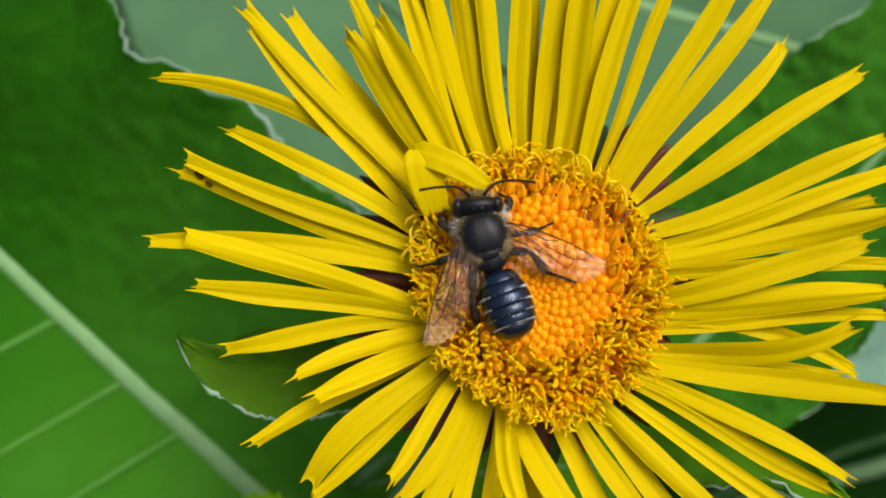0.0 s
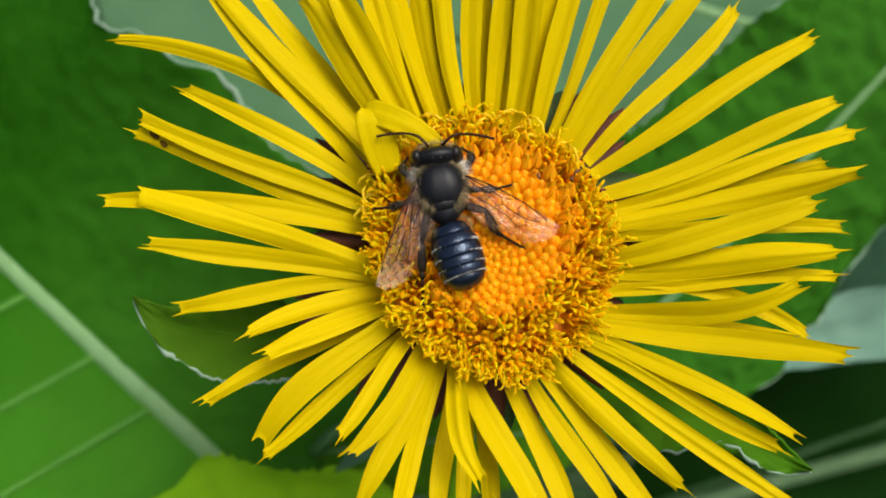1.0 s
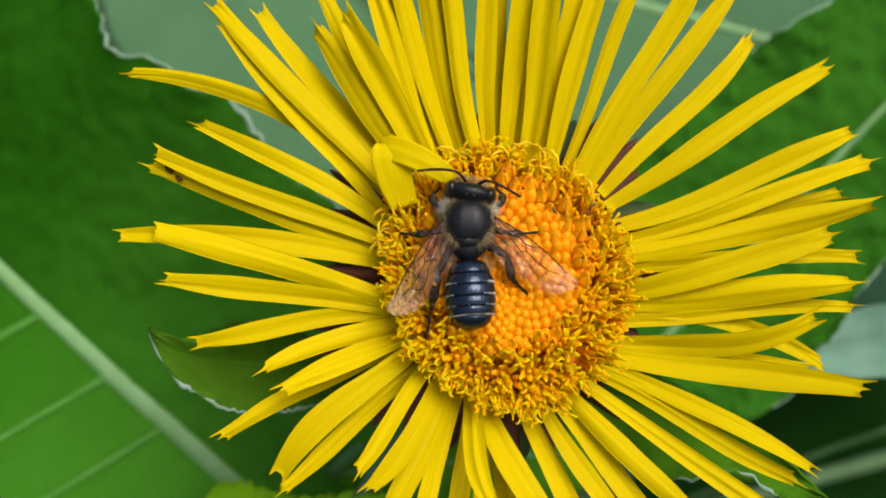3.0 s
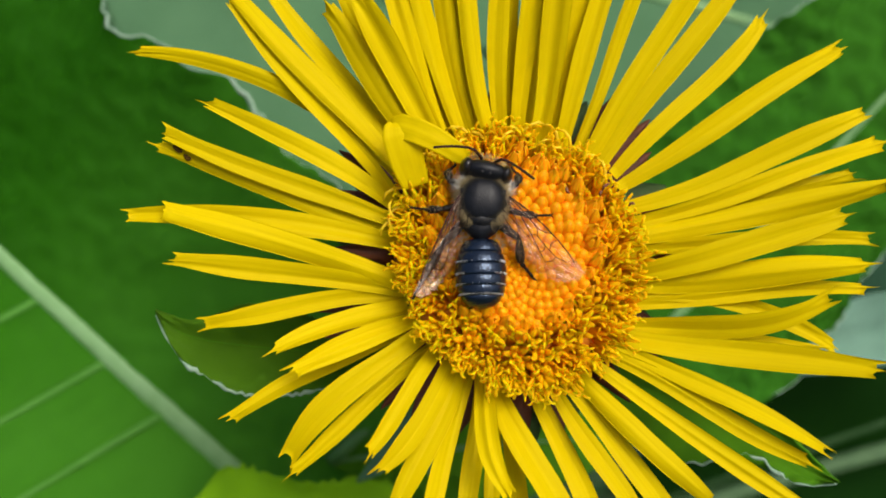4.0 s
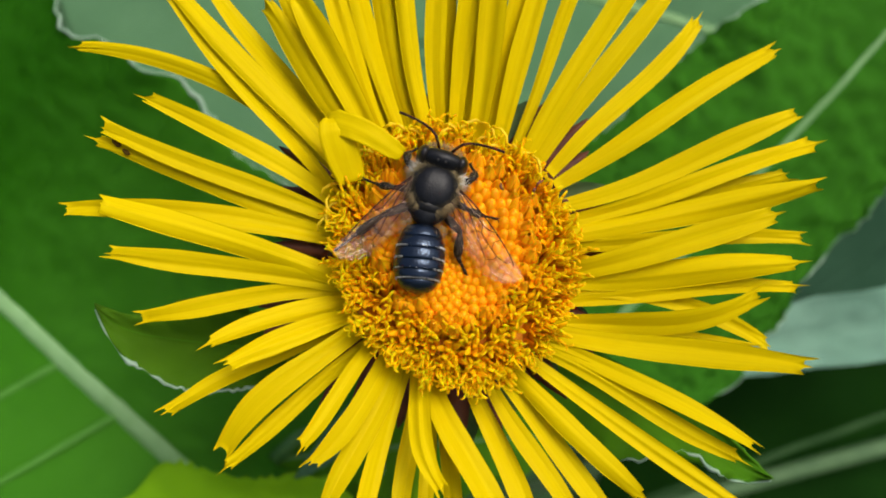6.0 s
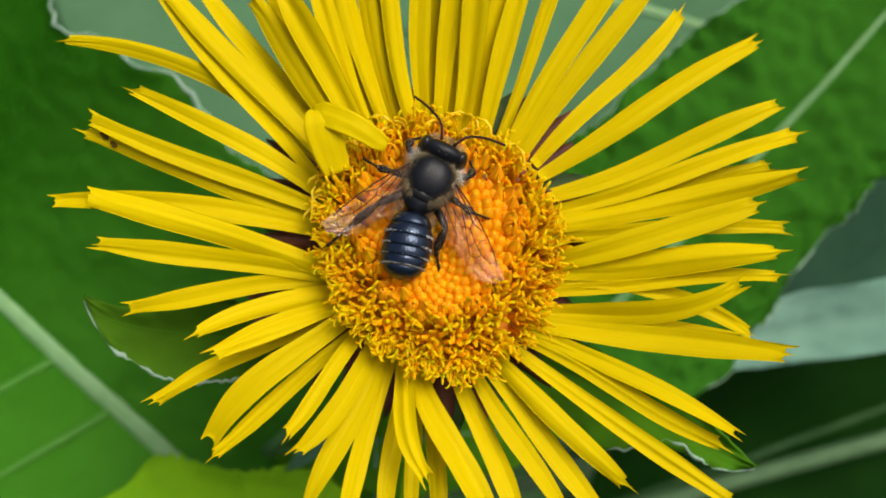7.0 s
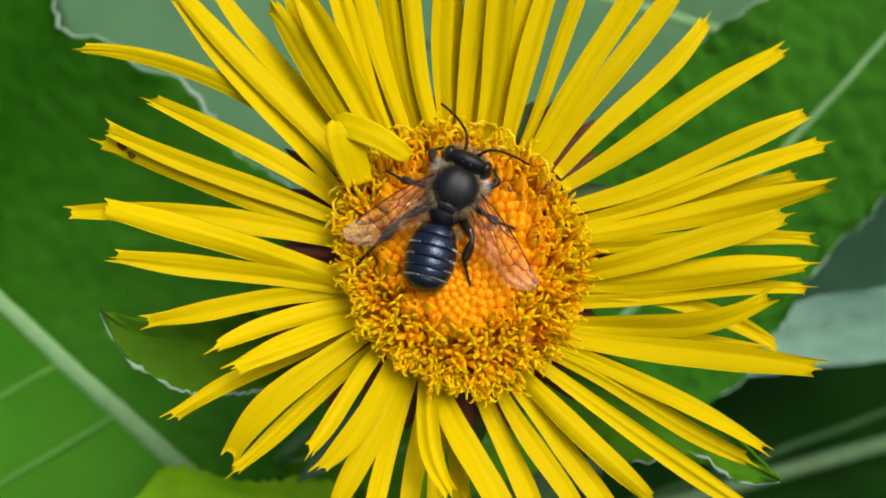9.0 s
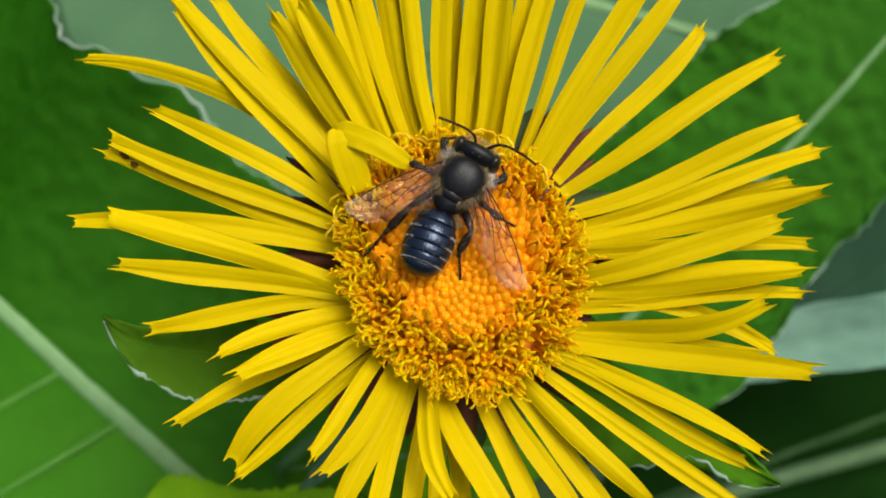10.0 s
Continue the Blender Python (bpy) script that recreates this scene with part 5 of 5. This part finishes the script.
    walk(bee_wing_right, [
        (0.0, joint(2.1, 0.3, 1.0, 0, 3, -39.1)), (0.5, joint(2.1, 0.3, 1.0, 0, 3, -40.5)), (1.0, joint(2.1, 0.3, 1.0, 0, 3, -37.4)),
        (1.5, joint(2.1, 0.3, 1.0, 0, 3, -36.8)), (2.0, joint(2.1, 0.3, 1.0, 0, 3, -33.3)), (2.5, joint(2.1, 0.3, 1.0, 0, 3, -34.6)),
        (4.0, joint(2.1, 0.3, 1.0, 0, 3, -41.2)), (4.5, joint(2.1, 0.3, 1.0, 0, 3, -40.7)), (5.0, joint(2.1, 0.3, 1.0, 0, 3, -42.2)),
        (5.5, joint(2.1, 0.3, 1.0, 0, 3, -36.9)), (7.0, joint(2.1, 0.3, 1.0, 0, 3, -36.4)), (7.5, joint(2.1, 0.3, 1.0, 0, 3, -34.3)),
        (8.0, joint(2.1, 0.3, 1.0, 0, 3, -29.9)), (8.5, joint(2.1, 0.3, 1.0, 0, 3, -30.7)), (9.0, joint(2.1, 0.3, 1.0, 0, 3, -31.9)),
        (9.5, joint(2.1, 0.3, 1.0, 0, 3, -33.2)), (10.0, joint(2.1, 0.3, 1.0, 0, 3, -34.2))])
    walk(bee_wing_left, [
        (0.0, joint(-2.1, 0.3, 1.0, 0, 5, 53.0)), (0.5, joint(-2.1, 0.3, 1.0, 0, 5, 50.3)), (1.0, joint(-2.1, 0.3, 1.0, 13, 5, 59.4)),
        (1.5, joint(-2.1, 0.3, 1.0, 19, 5, 62.0)), (2.0, joint(-2.1, 0.3, 1.0, 12, 5, 59.1)), (2.5, joint(-2.1, 0.3, 1.0, 4, 5, 55.6)),
        (4.0, joint(-2.1, 0.3, 1.0, 38, 5, 70.8)), (4.5, joint(-2.1, 0.3, 1.0, 38, 5, 71.9)), (5.0, joint(-2.1, 0.3, 1.0, 35, 5, 68.7)),
        (5.5, joint(-2.1, 0.3, 1.0, 20, 5, 62.2)), (7.0, joint(-2.1, 0.3, 1.0, 17, 5, 61.0)), (7.5, joint(-2.1, 0.3, 1.0, 19, 5, 62.1)),
        (8.0, joint(-2.1, 0.3, 1.0, 10, 5, 58.3)), (8.5, joint(-2.1, 0.3, 1.0, 11, 5, 58.4)), (9.0, joint(-2.1, 0.3, 1.0, 6, 5, 56.4)),
        (9.5, joint(-2.1, 0.3, 1.0, 0, 5, 52.9)), (10.0, joint(-2.1, 0.3, 1.0, 4, 5, 55.7))])
    walk(bee_antenna_left, [
        (0.0, joint(-0.62, 2.0, 0.5, 33.3, 0, 33.7)), (0.5, joint(-0.62, 2.0, 0.5, 55.0, 0, 47.2)), (1.0, joint(-0.62, 2.0, 0.5, 0.0, 0, 24.4)),
        (1.5, joint(-0.62, 2.0, 0.5, 47.8, 0, 53.8)), (2.0, joint(-0.62, 2.0, 0.5, 42.9, 0, 50.9)), (2.5, joint(-0.62, 2.0, 0.5, 36.6, 0, 43.9)),
        (4.0, joint(-0.62, 2.0, 0.5, 32.9, 0, 45.5)), (4.5, joint(-0.62, 2.0, 0.5, 31.1, 0, 18.9)), (5.0, joint(-0.62, 2.0, 0.5, 17.5, 0, 20.8)),
        (5.5, joint(-0.62, 2.0, 0.5, 27.5, 0, 22.9)), (7.0, joint(-0.62, 2.0, 0.5, 0.0, 0, 9.4)), (7.5, joint(-0.62, 2.0, 0.5, 0.0, 0, 6.7)),
        (8.0, joint(-0.62, 2.0, 0.5, 0.0, 0, 9.7)), (8.5, joint(-0.62, 2.0, 0.5, 0.0, 0, 6.9)), (9.0, joint(-0.62, 2.0, 0.5, 0.0, 0, 4.2)),
        (9.5, joint(-0.62, 2.0, 0.5, 47.4, 0, 4.2)), (10.0, joint(-0.62, 2.0, 0.5, 55.0, 0, 38.7))])
    walk(bee_antenna_right, [
        (0.0, joint(0.62, 2.0, 0.5, 0.0, 0, -33.2)), (0.5, joint(0.62, 2.0, 0.5, 30.4, 0, -25.9)), (1.0, joint(0.62, 2.0, 0.5, 13.1, 0, -46.0)),
        (1.5, joint(0.62, 2.0, 0.5, 55.0, 0, -64.8)), (2.0, joint(0.62, 2.0, 0.5, 35.7, 0, -36.5)), (2.5, joint(0.62, 2.0, 0.5, 46.8, 0, -44.3)),
        (4.0, joint(0.62, 2.0, 0.5, 55.0, 0, -52.9)), (4.5, joint(0.62, 2.0, 0.5, 55.0, 0, -63.2)), (5.0, joint(0.62, 2.0, 0.5, 24.9, 0, -24.3)),
        (5.5, joint(0.62, 2.0, 0.5, 29.6, 0, -32.5)), (7.0, joint(0.62, 2.0, 0.5, 0.0, 0, -16.0)), (7.5, joint(0.62, 2.0, 0.5, 30.9, 0, -33.3)),
        (8.0, joint(0.62, 2.0, 0.5, 29.3, 0, -24.6)), (8.5, joint(0.62, 2.0, 0.5, 25.9, 0, -26.0)), (9.0, joint(0.62, 2.0, 0.5, 26.3, 0, -30.8)),
        (9.5, joint(0.62, 2.0, 0.5, 34.8, 0, -50.7)), (10.0, joint(0.62, 2.0, 0.5, 26.4, 0, -35.7))])


motions()
